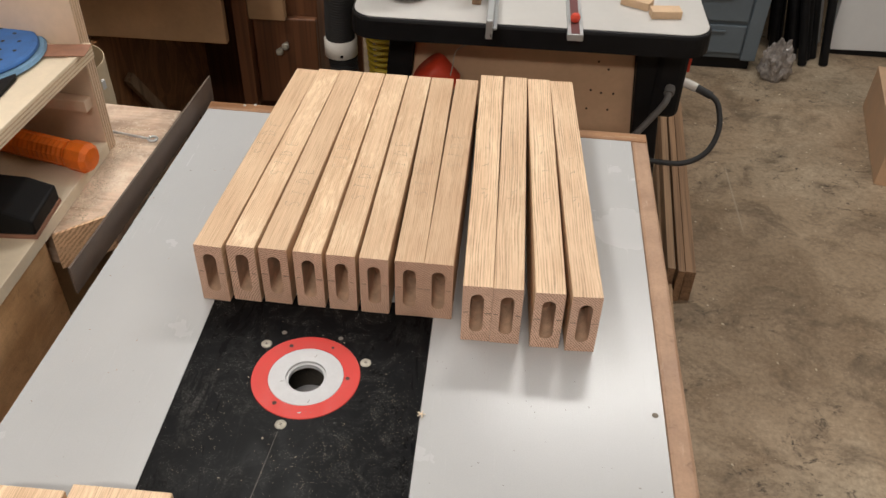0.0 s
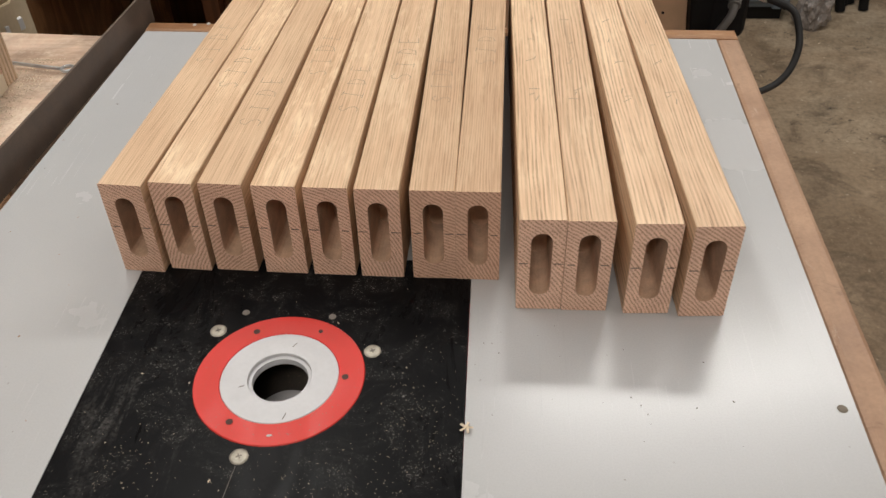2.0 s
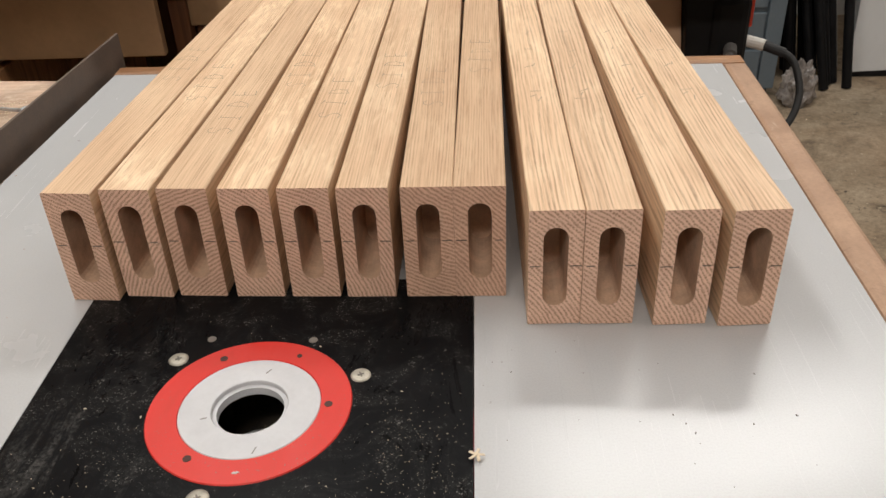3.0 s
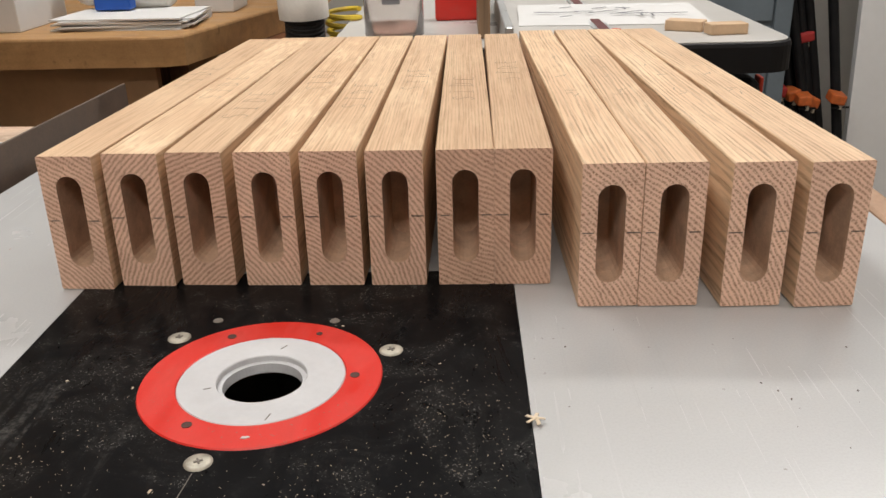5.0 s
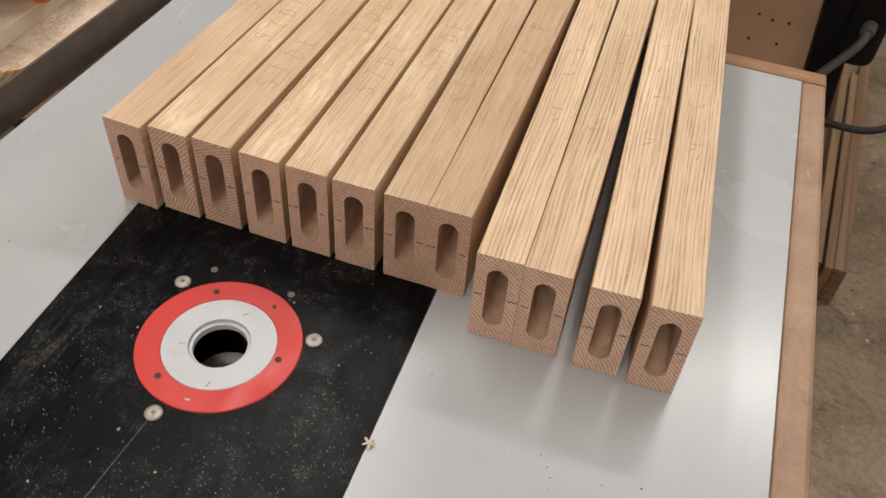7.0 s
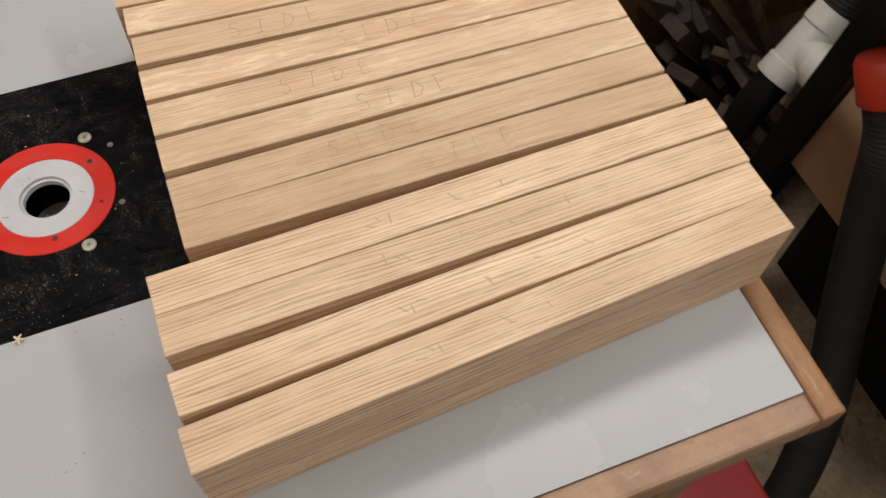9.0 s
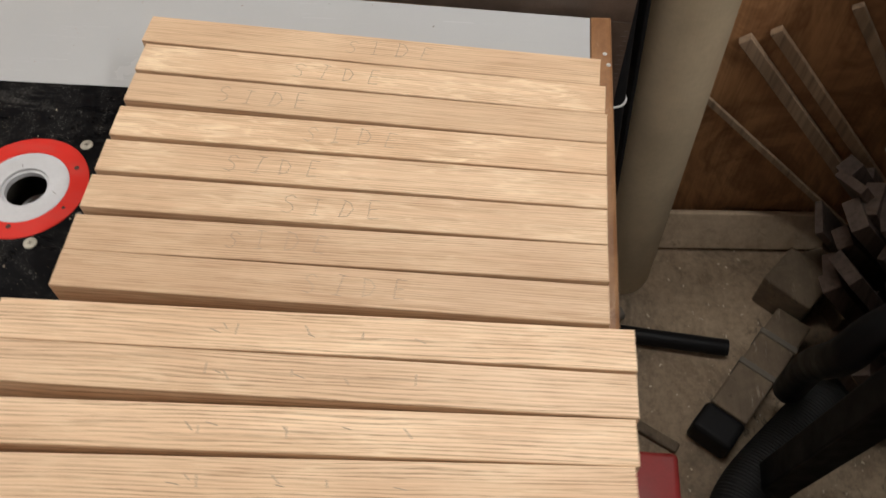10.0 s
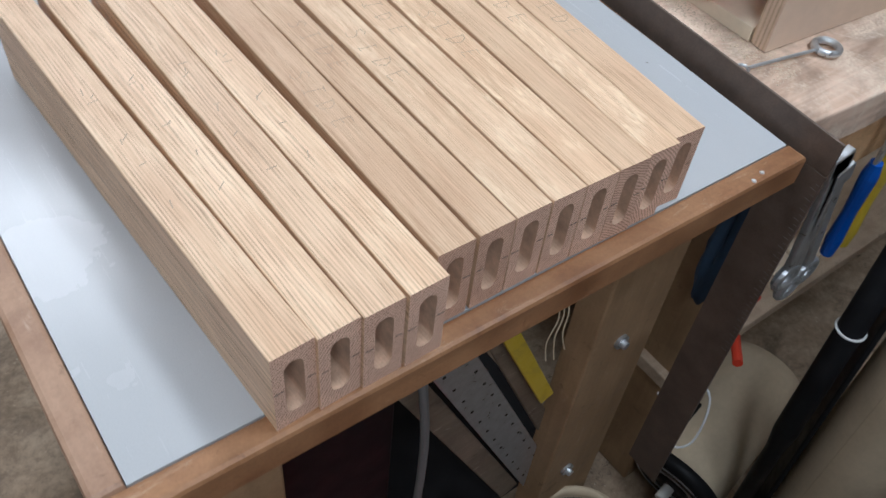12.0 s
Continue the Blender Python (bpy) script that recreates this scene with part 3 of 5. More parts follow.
bm = bmesh.new()
outer = [L_FRONT, R_FRONT, R_BACK, L_BACK]
inner = [(PX0, PY0), (PX1, PY0), (PX1, PY1), (PX0, PY1)]
loops = [[bm.verts.new((x, y, z)) for x, y in ring] for ring, z in ((outer, T - 0.030), (outer, T), (inner, T), (inner, T - 0.030))]
for p, q in ((0, 1), (1, 2), (2, 3), (3, 0)):
    for i in range(4):
        j = (i + 1) % 4
        bm.faces.new((loops[p][i], loops[p][j], loops[q][j], loops[q][i]))
bmesh.ops.recalc_face_normals(bm, faces=bm.faces)
part("table_top", bm, LAM, table, "light grey laminate top with scratches and specks")

# insert plate with its round opening
C = Vector((-0.1182, -0.0240))
R_HOLE = 0.050


def plate_with_hole(x0, y0, x1, y1, c, r, z0, z1, n=64):
    bm = bmesh.new()
    inner, outer = [], []
    for i in range(n):
        a = 2 * math.pi * i / n
        d = Vector((math.cos(a), math.sin(a)))
        inner.append(c + d * r)
        ks = []
        if d.x > 1e-9:
            ks.append((x1 - c.x) / d.x)
        if d.x < -1e-9:
            ks.append((x0 - c.x) / d.x)
        if d.y > 1e-9:
            ks.append((y1 - c.y) / d.y)
        if d.y < -1e-9:
            ks.append((y0 - c.y) / d.y)
        outer.append(c + d * min(ks))
    for corner in ((x0, y0), (x1, y0), (x1, y1), (x0, y1)):
        k = min(range(n), key=lambda i: (outer[i] - Vector(corner)).length)
        outer[k] = Vector(corner)
    loops = [[bm.verts.new((p.x, p.y, z)) for p in ring] for ring, z in ((outer, z0), (outer, z1), (inner, z1), (inner, z0))]
    for a, b in ((0, 1), (1, 2), (2, 3), (3, 0)):
        for i in range(n):
            j = (i + 1) % n
            bm.faces.new((loops[a][i], loops[a][j], loops[b][j], loops[b][i]))
    bmesh.ops.recalc_face_normals(bm, faces=bm.faces)
    return bm


G = 0.0006
plate = part("insert_plate", plate_with_hole(PX0 + G, PY0 + G, PX1 - G, PY1 - G, C, R_HOLE, T - 0.009, T + 0.0004), PHENOLIC, table, "black phenolic router plate dusted with fine sawdust")
part("red_ring", lathe([(0.0375, T - 0.006), (0.0375, T + 0.0006), (0.0380, T + 0.0010), (0.0535, T + 0.0010), (0.0540, T + 0.0004), (0.0495, T + 0.0002), (0.0495, T - 0.006), (0.0375, T - 0.006)], 72, (C.x, C.y, 0)), RED, plate, "bright red plastic reducer ring")
part("white_ring", lathe([(0.0178, T - 0.007), (0.0178, T - 0.0022), (0.0200, T - 0.0020), (0.0200, T + 0.0004), (0.0204, T + 0.0009), (0.0370, T + 0.0009), (0.0374, T + 0.0004), (0.0374, T - 0.007), (0.0178, T - 0.007)], 64, (C.x, C.y, 0)), WHITEP, plate, "off-white plastic inner ring with a round opening")
for x, y in ((-0.1675, 0.0150), (-0.0620, 0.0000), (-0.1295, -0.0855)):
    s = part("screw", lathe([(0.0, T + 0.0010), (0.0042, T + 0.0012), (0.0056, T + 0.0007), (0.0056, T - 0.003), (0.0, T - 0.003)], 24, (x, y, 0)), STEEL, plate, "flat crosshead machine screw", True)
    bm = bmesh.new()
    add_box(bm, (x, y, T + 0.0013), (0.0036, 0.0008, 0.0004), 0, pose(0, 0, 0, 0, 0, 25))
    add_box(bm, (x, y, T + 0.00135), (0.0008, 0.0036, 0.0004), 0, pose(0, 0, 0, 0, 0, 25))
    part("cross_slot", bm, TICK, s)
for x, y, r in ((-0.1412, 0.0145, 0.0022), (-0.0765, -0.0230, 0.0022), (-0.1412, -0.0610, 0.0022), (-0.0985, 0.0163, 0.0015)):
    part("ring_hole", lathe([(0.0, T + 0.0011), (r * 0.7, T + 0.00115), (r, T + 0.0013), (r, T + 0.0005)], 16, (x, y, 0)), RINGHOLE, plate)
for x, y in ((-0.153, 0.033), (-0.093, 0.031)):
    part("plate_hole", lathe([(0.0, T + 0.0007), (0.0018, T + 0.0007), (0.0024, T + 0.0008), (0.0026, T + 0.0004)], 18, (x, y, 0)), TICK, plate)
# Shroud added round the router; it blocks light so the opening stays dark.
part("opening_shroud", lathe([(0.100, T - 0.032), (0.104, T - 0.032), (0.104, T - 0.30), (0.0, T - 0.30), (0.0, T - 0.296), (0.100, T - 0.296), (0.100, T - 0.032)], 40, (C.x, C.y, 0)), DUSTGREY, table, "dusty grey shroud added under the plate to keep the opening dark")
router = part("router_body", lathe([(0.0, T - 0.055), (0.006, T - 0.055), (0.008, T - 0.065), (0.016, T - 0.07), (0.017, T - 0.085), (0.030, T - 0.10), (0.034, T - 0.26), (0.0, T - 0.27)], 40, (C.x, C.y, 0)), ZINC, table, "steel collet and motor of the router under the plate", True)

part("collet_ring", lathe([(0.007, T - 0.036), (0.009, T - 0.034), (0.019, T - 0.034), (0.024, T - 0.040), (0.024, T - 0.048), (0.007, T - 0.048), (0.007, T - 0.036)], 40, (C.x, C.y, 0)), WHITEP, table, "grey metal ring of the router", True)
part("scratch", prism([(-0.1302, -0.0920), (-0.1299, -0.0920), (-0.1352, -0.1500), (-0.1420, -0.2180), (-0.1424, -0.2180), (-0.1356, -0.1500)], T + 0.0003, T + 0.00055), TICK, plate, "long thin scratch in the black plate")
for x, y, ln, turn in ((-0.1135, 0.0035, 0.0042, 55), (-0.1405, -0.0330, 0.0035, 20), (-0.1090, -0.0555, 0.0050, 75)):
    part("ring_mark", box((x, y, T + 0.00095), (ln, 0.0005, 0.0002), 0, pose(0, 0, 0, 0, 0, turn)), TICK, plate, "thin grey pencil mark")
part("ring_chip", prism([(-0.1168, -0.0708), (-0.1148, -0.0712), (-0.1130, -0.0700), (-0.1142, -0.0694), (-0.1150, -0.0698), (-0.1160, -0.0696)], T + 0.0010, T + 0.0014), WHITELAM, plate, "pale chipped spot on the red ring")

# wooden edging
bm = prism([(-0.3660, 0.4620), (0.2640, 0.4498), (0.2640, 0.4710), (-0.3660, 0.4830)], T - 0.030, T + 0.0012, 0.004)
part("back_edging", bm, TRIM, table, "worn reddish brown wooden edging")
bm = prism([(0.2310, -0.30), (0.2545, -0.30), (0.2636, 0.4494), (0.2409, 0.4494)], T - 0.030, T + 0.0012, 0.004)
part("side_edging", bm, TRIMY, table, "worn brown wooden edging")
for x, y in ((-0.3130, 0.4745), (-0.2985, 0.4775)):
    part("filled_nail", lathe([(0.0, T + 0.0022), (0.0016, T + 0.0021), (0.0024, T + 0.0010)], 12, (x, y, 0)), WHITELAM, table)
# stand
for x0, x1, y0, y1 in ((-0.345, -0.235, 0.385, 0.425), (0.135, 0.235, 0.395, 0.435), (-0.345, -0.235, -0.27, -0.23), (0.135, 0.235, -0.27, -0.23)):
    part("leg", span((x0, y0, 0.0), (x1, y1, T - 0.03), 0.003), BEAMZ, table)
part("apron", span((-0.235, 0.405, T - 0.11), (0.135, 0.425, T - 0.03), 0.002), BEAM, table)
part("apron", span((-0.345, -0.23, T - 0.11), (-0.325, 0.385, T - 0.03), 0.002), BEAM, table)
part("apron", span((0.210, -0.23, T - 0.11), (0.230, 0.395, T - 0.03), 0.002), BEAM, table)
# Added board: its black gives a dark bin and the stand's shaded opening.
part("back_board", span((0.010, 0.384, 0.262), (0.134, 0.404, T - 0.031), 0.002), BLACK, table, "black board added for a dark bin and the shade in the stand")
# Shelf is added too, coloured black in place of shade under the top.
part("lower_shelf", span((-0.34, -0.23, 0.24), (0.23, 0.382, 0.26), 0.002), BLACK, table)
for name, x0, z0, x1, z1, wd, y0, mat, lab in (
    ("brace", 0.000, 0.740, -0.215, 0.27, 0.030, 0.386, LUMBER, "rough wooden brace"),
    ("perforated_angle", -0.052, 0.735, -0.262, 0.27, 0.048, 0.393, ZINC, "perforated steel angle"),
    ("brace", -0.090, 0.770, -0.300, 0.30, 0.022, 0.388, LUMBER, "rough wooden brace"),
    ("yellow_strip", -0.100, 0.775, -0.215, 0.53, 0.020, 0.400, YELLOW, "yellow plastic strip"),
):
    ln = math.hypot(x1 - x0, z1 - z0)
    turn = math.degrees(math.atan2(x0 - x1, z0 - z1))
    br = part(name, box(((x0 + x1) / 2, y0, (z0 + z1) / 2), (wd, 0.006, ln), 0.0015, pose(0, 0, 0, 0, turn, 0)), mat, table, lab)
    if mat is ZINC:
        for k in range(12):
            f = 0.06 + 0.075 * k
            for o in (-0.014, 0.014):
                px, pz = x0 + (x1 - x0) * f + o * math.cos(radians(turn)), z0 + (z1 - z0) * f - o * math.sin(radians(turn))
                part("hole", lathe([(0, 0.0004), (0.0022, 0.0004), (0.0022, 0)], 8, (px, y0 + 0.0031, pz), pose(0, 0, 0, -90, 0, 0)), BLACK, br)
part("cable", sweep(smooth_path([(-0.005, 0.415, 0.79), (-0.012, 0.425, 0.65), (-0.004, 0.43, 0.45), (0.0, 0.43, 0.27)], 6), 0.0045, 10), CABLEGREY, table, "grey power cable")
for x, z in ((-0.283, 0.62), (-0.275, 0.33)):
    part("bolt", lathe([(0.0, 0.010), (0.005, 0.010), (0.006, 0.004), (0.010, 0.004), (0.010, 0.0)], 18, (x, 0.425, z), pose(0, 0, 0, -90, 0, 0)), ZINC, table)

for k in range(3):
    x = -0.150 + 0.006 * k
    part("frayed_string", sweep(smooth_path([(x, 0.430, 0.805), (x - 0.006, 0.436, 0.775), (x + 0.004 * (k % 3 - 1), 0.438, 0.745), (x - 0.012 + 0.006 * k, 0.440, 0.715 - 0.008 * (k % 2))], 5), 0.0008, 6), BEIGE, table, "pale frayed string under the edging")

# ---- oak legs with mortises ----
LW, LH = 0.0302, 0.0765


def slotted_leg(length):
    """A square-edged blank with a round-ended mortise cut in both ends; y runs along it."""
    bm = bmesh.new()
    half, zc, r, hs = LW / 2, 0.0394, 0.0069, 0.0192
    ch, k = 0.0006, 8
    n = 4 * k
    def line(a, b):
        return [(a[0] + (b[0] - a[0]) * j / (k - 1), a[1] + (b[1] - a[1]) * j / (k - 1)) for j in range(k)]
    def arc(cz, a0):
        return [(r * math.cos(radians(a0 + 180 * (j + 1) / (k + 1))), cz + r * math.sin(radians(a0 + 180 * (j + 1) / (k + 1)))) for j in range(k)]
    rect = line((half, ch), (half, LH - ch)) + line((half - ch, LH), (-half + ch, LH)) + line((-half, LH - ch), (-half, ch)) + line((-half + ch, 0), (half - ch, 0))
    slot = line((r, zc - hs), (r, zc + hs)) + arc(zc + hs, 0) + line((-r, zc + hs), (-r, zc - hs)) + arc(zc - hs, 180)
    for end, y, inner in ((0, 0.0, 0.045), (1, length, length - 0.045)):
        o = [bm.verts.new((x, y, z)) for x, z in rect]
        s = [bm.verts.new((x, y, z)) for x, z in slot]
        d = [bm.verts.new((x, inner, z)) for x, z in slot]
        for i in range(n):
            j = (i + 1) % n
            bm.faces.new((o[i], o[j], s[j], s[i])).material_index = 1
            bm.faces.new((s[i], s[j], d[j], d[i])).material_index = 2
        bm.faces.new(d).material_index = 2
        if end == 0:
            first = o
        else:
            for i in range(n):
                j = (i + 1) % n
                bm.faces.new((first[i], first[j], o[j], o[i])).material_index = 0
    bmesh.ops.recalc_face_normals(bm, faces=bm.faces)
    return bm


# left x and y of the front end, left x of the back end, start of the word, pencilled or longer, tone, fleck
LEGS = [
    (-0.2515, 0.0735, -0.2258, 0.245, 1, 0.55, 0.10), (-0.2180, 0.0765, -0.1954, 0.205, 1, 0.78, 0.90), (-0.1840, 0.0765, -0.1650, 0.150, 1, 0.48, 0.15),
    (-0.1475, 0.0750, -0.1342, 0.225, 1, 0.86, 0.95), (-0.1125, 0.0740, -0.1030, 0.170, 1, 0.68, 0.60), (-0.0780, 0.0730, -0.0712, 0.220, 1, 0.58, 0.55),
    (-0.0410, 0.0725, -0.0400, 0.185, 1, 0.36, 0.35), (-0.0107, 0.0720, -0.0066, 0.245, 1, 0.34, 0.30), (0.0310, 0.0435, 0.0264, 0.0, 0, 0.80, 0.45),
    (0.0615, 0.0430, 0.0590, 0.0, 0, 0.60, 0.35), (0.1030, 0.0415, 0.0898, 0.0, 0, 0.78, 0.45), (0.1395, 0.0400, 0.1202, 0.0, 0, 0.66, 0.35),
]
PITH = [(-0.075, -0.095), (0.10, -0.07), (0.055, -0.095), (-0.08, -0.085), (-0.065, -0.10), (-0.09, -0.06), (0.06, 0.11), (-0.08, -0.07), (-0.14, -0.12), (-0.12, -0.13), (-0.15, -0.10), (-0.13, -0.14)]
meshes = {}
for i, (xf, yf, xb, word, kind, tone, fleck) in enumerate(LEGS):
    length = 0.3825 if kind else 0.4270
    if kind not in meshes:
        first = part("oak_blank", slotted_leg(length), [OAK if kind else OAK_STRIPED, OAK_END, OAK_IN])
        meshes[kind] = first.data
        ob = first
    else:
        ob = new("oak_blank", meshes[kind])
    a, b = Vector((xf + LW / 2, yf, T)), Vector((xb + LW / 2, yf + length, T))
    turn = math.degrees(math.atan2(-(b.x - a.x), b.y - a.y))
    ob.matrix_world = pose(a.x, a.y, T + 0.0006, 0, 0, turn)
    ob.color = (0.5 + 2 * PITH[i][0], 0.5 + 2 * (0.038 + PITH[i][1]), tone, fleck)
    tagged(ob, "pale oak table leg blank with round-ended mortises" + (", pencilled" if kind else ", longer"), "table leg", "oak legs on the router table")
    for end_y in (-0.00025, length + 0.00025):
        for side in (-1, 1):
            part("pencil_line", box((side * (0.0109 + 0.0002 * (i % 3)), end_y, 0.0405), (0.0066 - 0.0009 * ((i + side) % 3), 0.0004, 0.00042), 0), PENCIL, ob)
    if kind:
        for k, letter in enumerate("SIDE"):
            m = Matrix.Translation((0.007 + 0.0012 * ((i * 7 + k * 3) % 3 - 1), word - yf + 0.021 * k, LH + 0.0001)) @ pose(0, 0, 0, 0, 0, 90 + ((i * 5 + k * 11) % 15 - 10))
            pencil_letter(letter, 0.0145 + 0.001 * ((i + k) % 3), m, ob)
    else:
        for k, yy in enumerate((0.150, 0.156 + 0.002 * (i % 2), 0.164, 0.206 + 0.004 * (i % 3), 0.211, 0.248 - 0.006 * (i % 2), 0.286)):
            part("pencil_mark", box((0.002 * ((k + i) % 3 - 1), yy, LH + 0.0001), (0.0080 - 0.0025 * (k % 2), 0.0007, 0.00005), 0, pose(0, 0, 0, 0, 0, 35 * ((k * 2 + i) % 3 - 1) + 4 * i)), FAINT, ob)

# ---- framing square ----
sq = thing("framing_square", "dark brown steel framing square hung on the table's edge", "square")
bm = bmesh.new()
th = 0.0028
a, b = Vector((-0.3960, 0.075)), Vector((-0.3705, 0.505))
d = (b - a).normalized()
nrm = Vector((d.y, -d.x)) * th / 2
pts = [a + nrm, b + nrm, b - nrm, a - nrm]
part("tongue", prism([(p.x, p.y) for p in pts], T - 0.008, T + 0.029, 0.0006), RUST, sq)
c0, c1 = b - d * 0.051, b
pts = [c0 + nrm, c1 + nrm, c1 - nrm, c0 - nrm]
blade = part("blade", prism([(p.x, p.y) for p in pts], T - 0.585, T - 0.009, 0.0005), RUST, sq)
for k in range(40):
    z = T - 0.02 - k * 0.0065
    p = c1 - d * (0.003 + 0.0015 * (k % 2)) + nrm * 1.06
    part("graduation", box((p.x, p.y, z), (0.0003, 0.004 + 0.003 * (k % 2), 0.0005), 0), TICK, blade)

# ---- workbench beside the table ----
bench = thing("workbench", "old wooden workbench with a dusty worn top", "workbench")
part("bench_top", prism([(-0.4095, 0.2110), (-0.400, 0.4535), (-0.520, 0.461), (-1.60, 0.468), (-1.60, 0.165), (-0.4605, 0.165)], T - 0.048, T - 0.001, 0.003), BENCH, bench, "dusty worn plank top with sawdust")
BENCH_END = end_grain("beam_end", (0.80, 0.55, 0.34), (0.42, 0.24, 0.13), 0.0045, 0.006)
part("beam_end", prism([(-0.4612, 0.1600), (-0.4100, 0.2055), (-0.4100, 0.2100), (-0.4612, 0.1645)], T - 0.053, T - 0.0015, 0.0), BENCH_END, bench, "sawn end grain of a plank")
part("end_rail", span((-1.60, 0.435, T - 0.125), (-0.425, 0.455, T - 0.049), 0.002), BEAM, bench)
part("side_beam", span((-0.66, -0.90, 0.735), (-0.4675, 0.157, T - 0.0015), 0.005), BEAM, bench, "brown timber beam")
part("front_apron", span((-1.45, 0.170, 0.62), (-0.62, 0.20, T - 0.049), 0.003), BEAMZ, bench)
for x, y in ((-0.56, 0.36), (-1.52, 0.36), (-0.56, -0.80), (-1.52, -0.80)):
    part("leg", span((x - 0.045, y - 0.045, 0), (x + 0.045, y + 0.045, 0.74 if y < 0 else T - 0.049), 0.004), BEAMZ, bench)
part("back_beam", span((-1.60, -0.90, 0.74), (-1.45, 0.158, 0.845), 0.004), BEAM, bench)
part("lower_shelf", span((-1.55, -0.75, 0.30), (-0.50, 0.40, 0.325), 0.002), SHELFW, bench, "pale dusty shelf board")

# cubby on the bench
cub = thing("cubby_shelf", "open birch plywood shelf unit standing on the workbench", "shelf", at=Matrix.Translation((-0.46, 0.345, 0)) @ pose(0, 0, 0, 0, 0, -4.5) @ Matrix.Translation((0.46, -0.345, 0)))
bm = prism([(-1.02, -0.34), (-0.4690, -0.34), (-0.4592, 0.336), (-1.02, 0.290)], T, T + 0.016, 0.001)
bmesh.ops.transform(bm, matrix=cub.matrix_world.inverted(), verts=bm.verts)
part("base_board", bm, PLY, cub)
part("end_panel", span((-1.05, 0.338, T), (-0.460, 0.358, 1.42), 0.001), PLYZ, cub)
for k in range(4):
    part("ply_layer", span((-0.4602, 0.3385 + k * 0.005, T + 0.001), (-0.4594, 0.3400 + k * 0.005, 1.42), 0), PLYLINE, cub)
part("shelf_board", span((-1.05, -0.32, 1.036), (-0.462, 0.337, 1.054), 0.001), PLY, cub)
part("front_lip", span((-0.4615, -0.32, 1.0365), (-0.450, 0.345, 1.0555), 0.001), PLY, cub)
for k in range(3):
    part("ply_layer", span((-0.4502, -0.32, 1.0400 + k * 0.0048), (-0.4494, 0.344, 1.0415 + k * 0.0048), 0), PLYLINE, cub)
part("cleat", span((-1.05, 0.322, 0.968), (-0.466, 0.3378, 0.984), 0.001), PLYZ, cub)
part("back_panel", span((-1.07, -0.32, T), (-1.051, 0.358, 1.42), 0.001), PLYZ, cub)

pad = thing("sanding_disc", "round blue sanding pad with holes on the shelf", "sanding disc", at=pose(-0.572, 0.292, 1.0555, 0, 0, 0))
part("backing", lathe([(0, 0), (0.080, 0), (0.083, 0.003), (0.080, 0.006), (0, 0.006)], 48), LIGHTBLUE, pad, "paler blue scalloped backing")
face = part("pad", lathe([(0, 0.0062), (0.073, 0.0062), (0.075, 0.0080), (0.074, 0.0108), (0.070, 0.0118), (0, 0.0118)], 48), BLUE, pad)
for ring, cnt in ((0.0, 1), (0.018, 6), (0.036, 10), (0.054, 14)):
    for k in range(cnt):
        a = 2 * math.pi * k / cnt
        part("hole", lathe([(0, 0.0121), (0.0024, 0.0121), (0.0024, 0.011)], 10, (ring * math.cos(a), ring * math.sin(a), 0)), RUBBER, face)
sheet = tagged(part("sandpaper_strip", box((-0.482, 0.318, 1.0567), (0.075, 0.030, 0.0012), 0.0003, pose(0, 0, 0, 0, 0, 8)), BROWNPAPER), "reddish brown strip of sandpaper on the shelf", "sandpaper")
for k in range(3):
    tagged(part("sanding_sheet", prism(rounded(-0.62, 0.180, -0.497, 0.262, 0.02), 1.0556 + k * 0.0016, 1.0568 + k * 0.0016), BLACKP), "thin dark rounded sanding sheet in a small pile", "sandpaper", "pile of sanding sheets")
tool = thing("scraper_tool", "tool with a knurled orange grip lying in the shelf", "hand tool", at=pose(-0.446, 0.268, T + 0.0360, 0, -90, -14) @ Matrix.Scale(1.18, 4))
part("grip", lathe([(0, 0.0), (0.012, 0.001), (0.0165, 0.006), (0.0165, 0.024), (0.0140, 0.028)] + [(0.0150 - 0.0007 * (k % 2), 0.028 + 0.003 * k) for k in range(34)] + [(0.011, 0.135), (0, 0.135)], 10), ORANGE, tool, "orange rubber grip")
part("shaft", sweep([(0, 0, 0.134), (0, 0, 0.26)], 0.005, 10), STEEL, tool)
blk = thing("sanding_block", "black rubber sanding block with pinkish paper underneath", "sanding block", at=pose(-0.462, 0.168, T + 0.0165, 0, 0, 3))
bm = bmesh.new()
prof = [(0.0, 0.0), (0.0, 0.020), (-0.03, 0.031), (-0.07, 0.034), (-0.11, 0.028), (-0.14, 0.018), (-0.14, 0.0)]
f = [bm.verts.new((x, -0.036, z + 0.005)) for x, z in prof]
g = [bm.verts.new((x, 0.036, z + 0.005)) for x, z in prof]
bm.faces.new(f)
bm.faces.new(list(reversed(g)))
for i in range(len(prof)):
    j = (i + 1) % len(prof)
    bm.faces.new((f[i], g[i], g[j], f[j]))
bmesh.ops.recalc_face_normals(bm, faces=bm.faces)
bmesh.ops.bevel(bm, geom=list(bm.edges), offset=0.003, segments=2, affect="EDGES", profile=0.5)
part("body", bm, BLACKP, blk)
part("paper", span((-0.139, -0.0365, 0.0), (0.0005, 0.0365, 0.0055), 0.0005), BROWNPAPER, blk)
eye = thing("eye_bolt", "zinc eye bolt with a long shaft lying on the bench", "eye bolt")
bm = sweep([(-0.417, 0.3685, T + 0.004), (-0.506, 0.3855, T + 0.005)], 0.0018, 8)
part("shaft", bm, ZINC, eye)
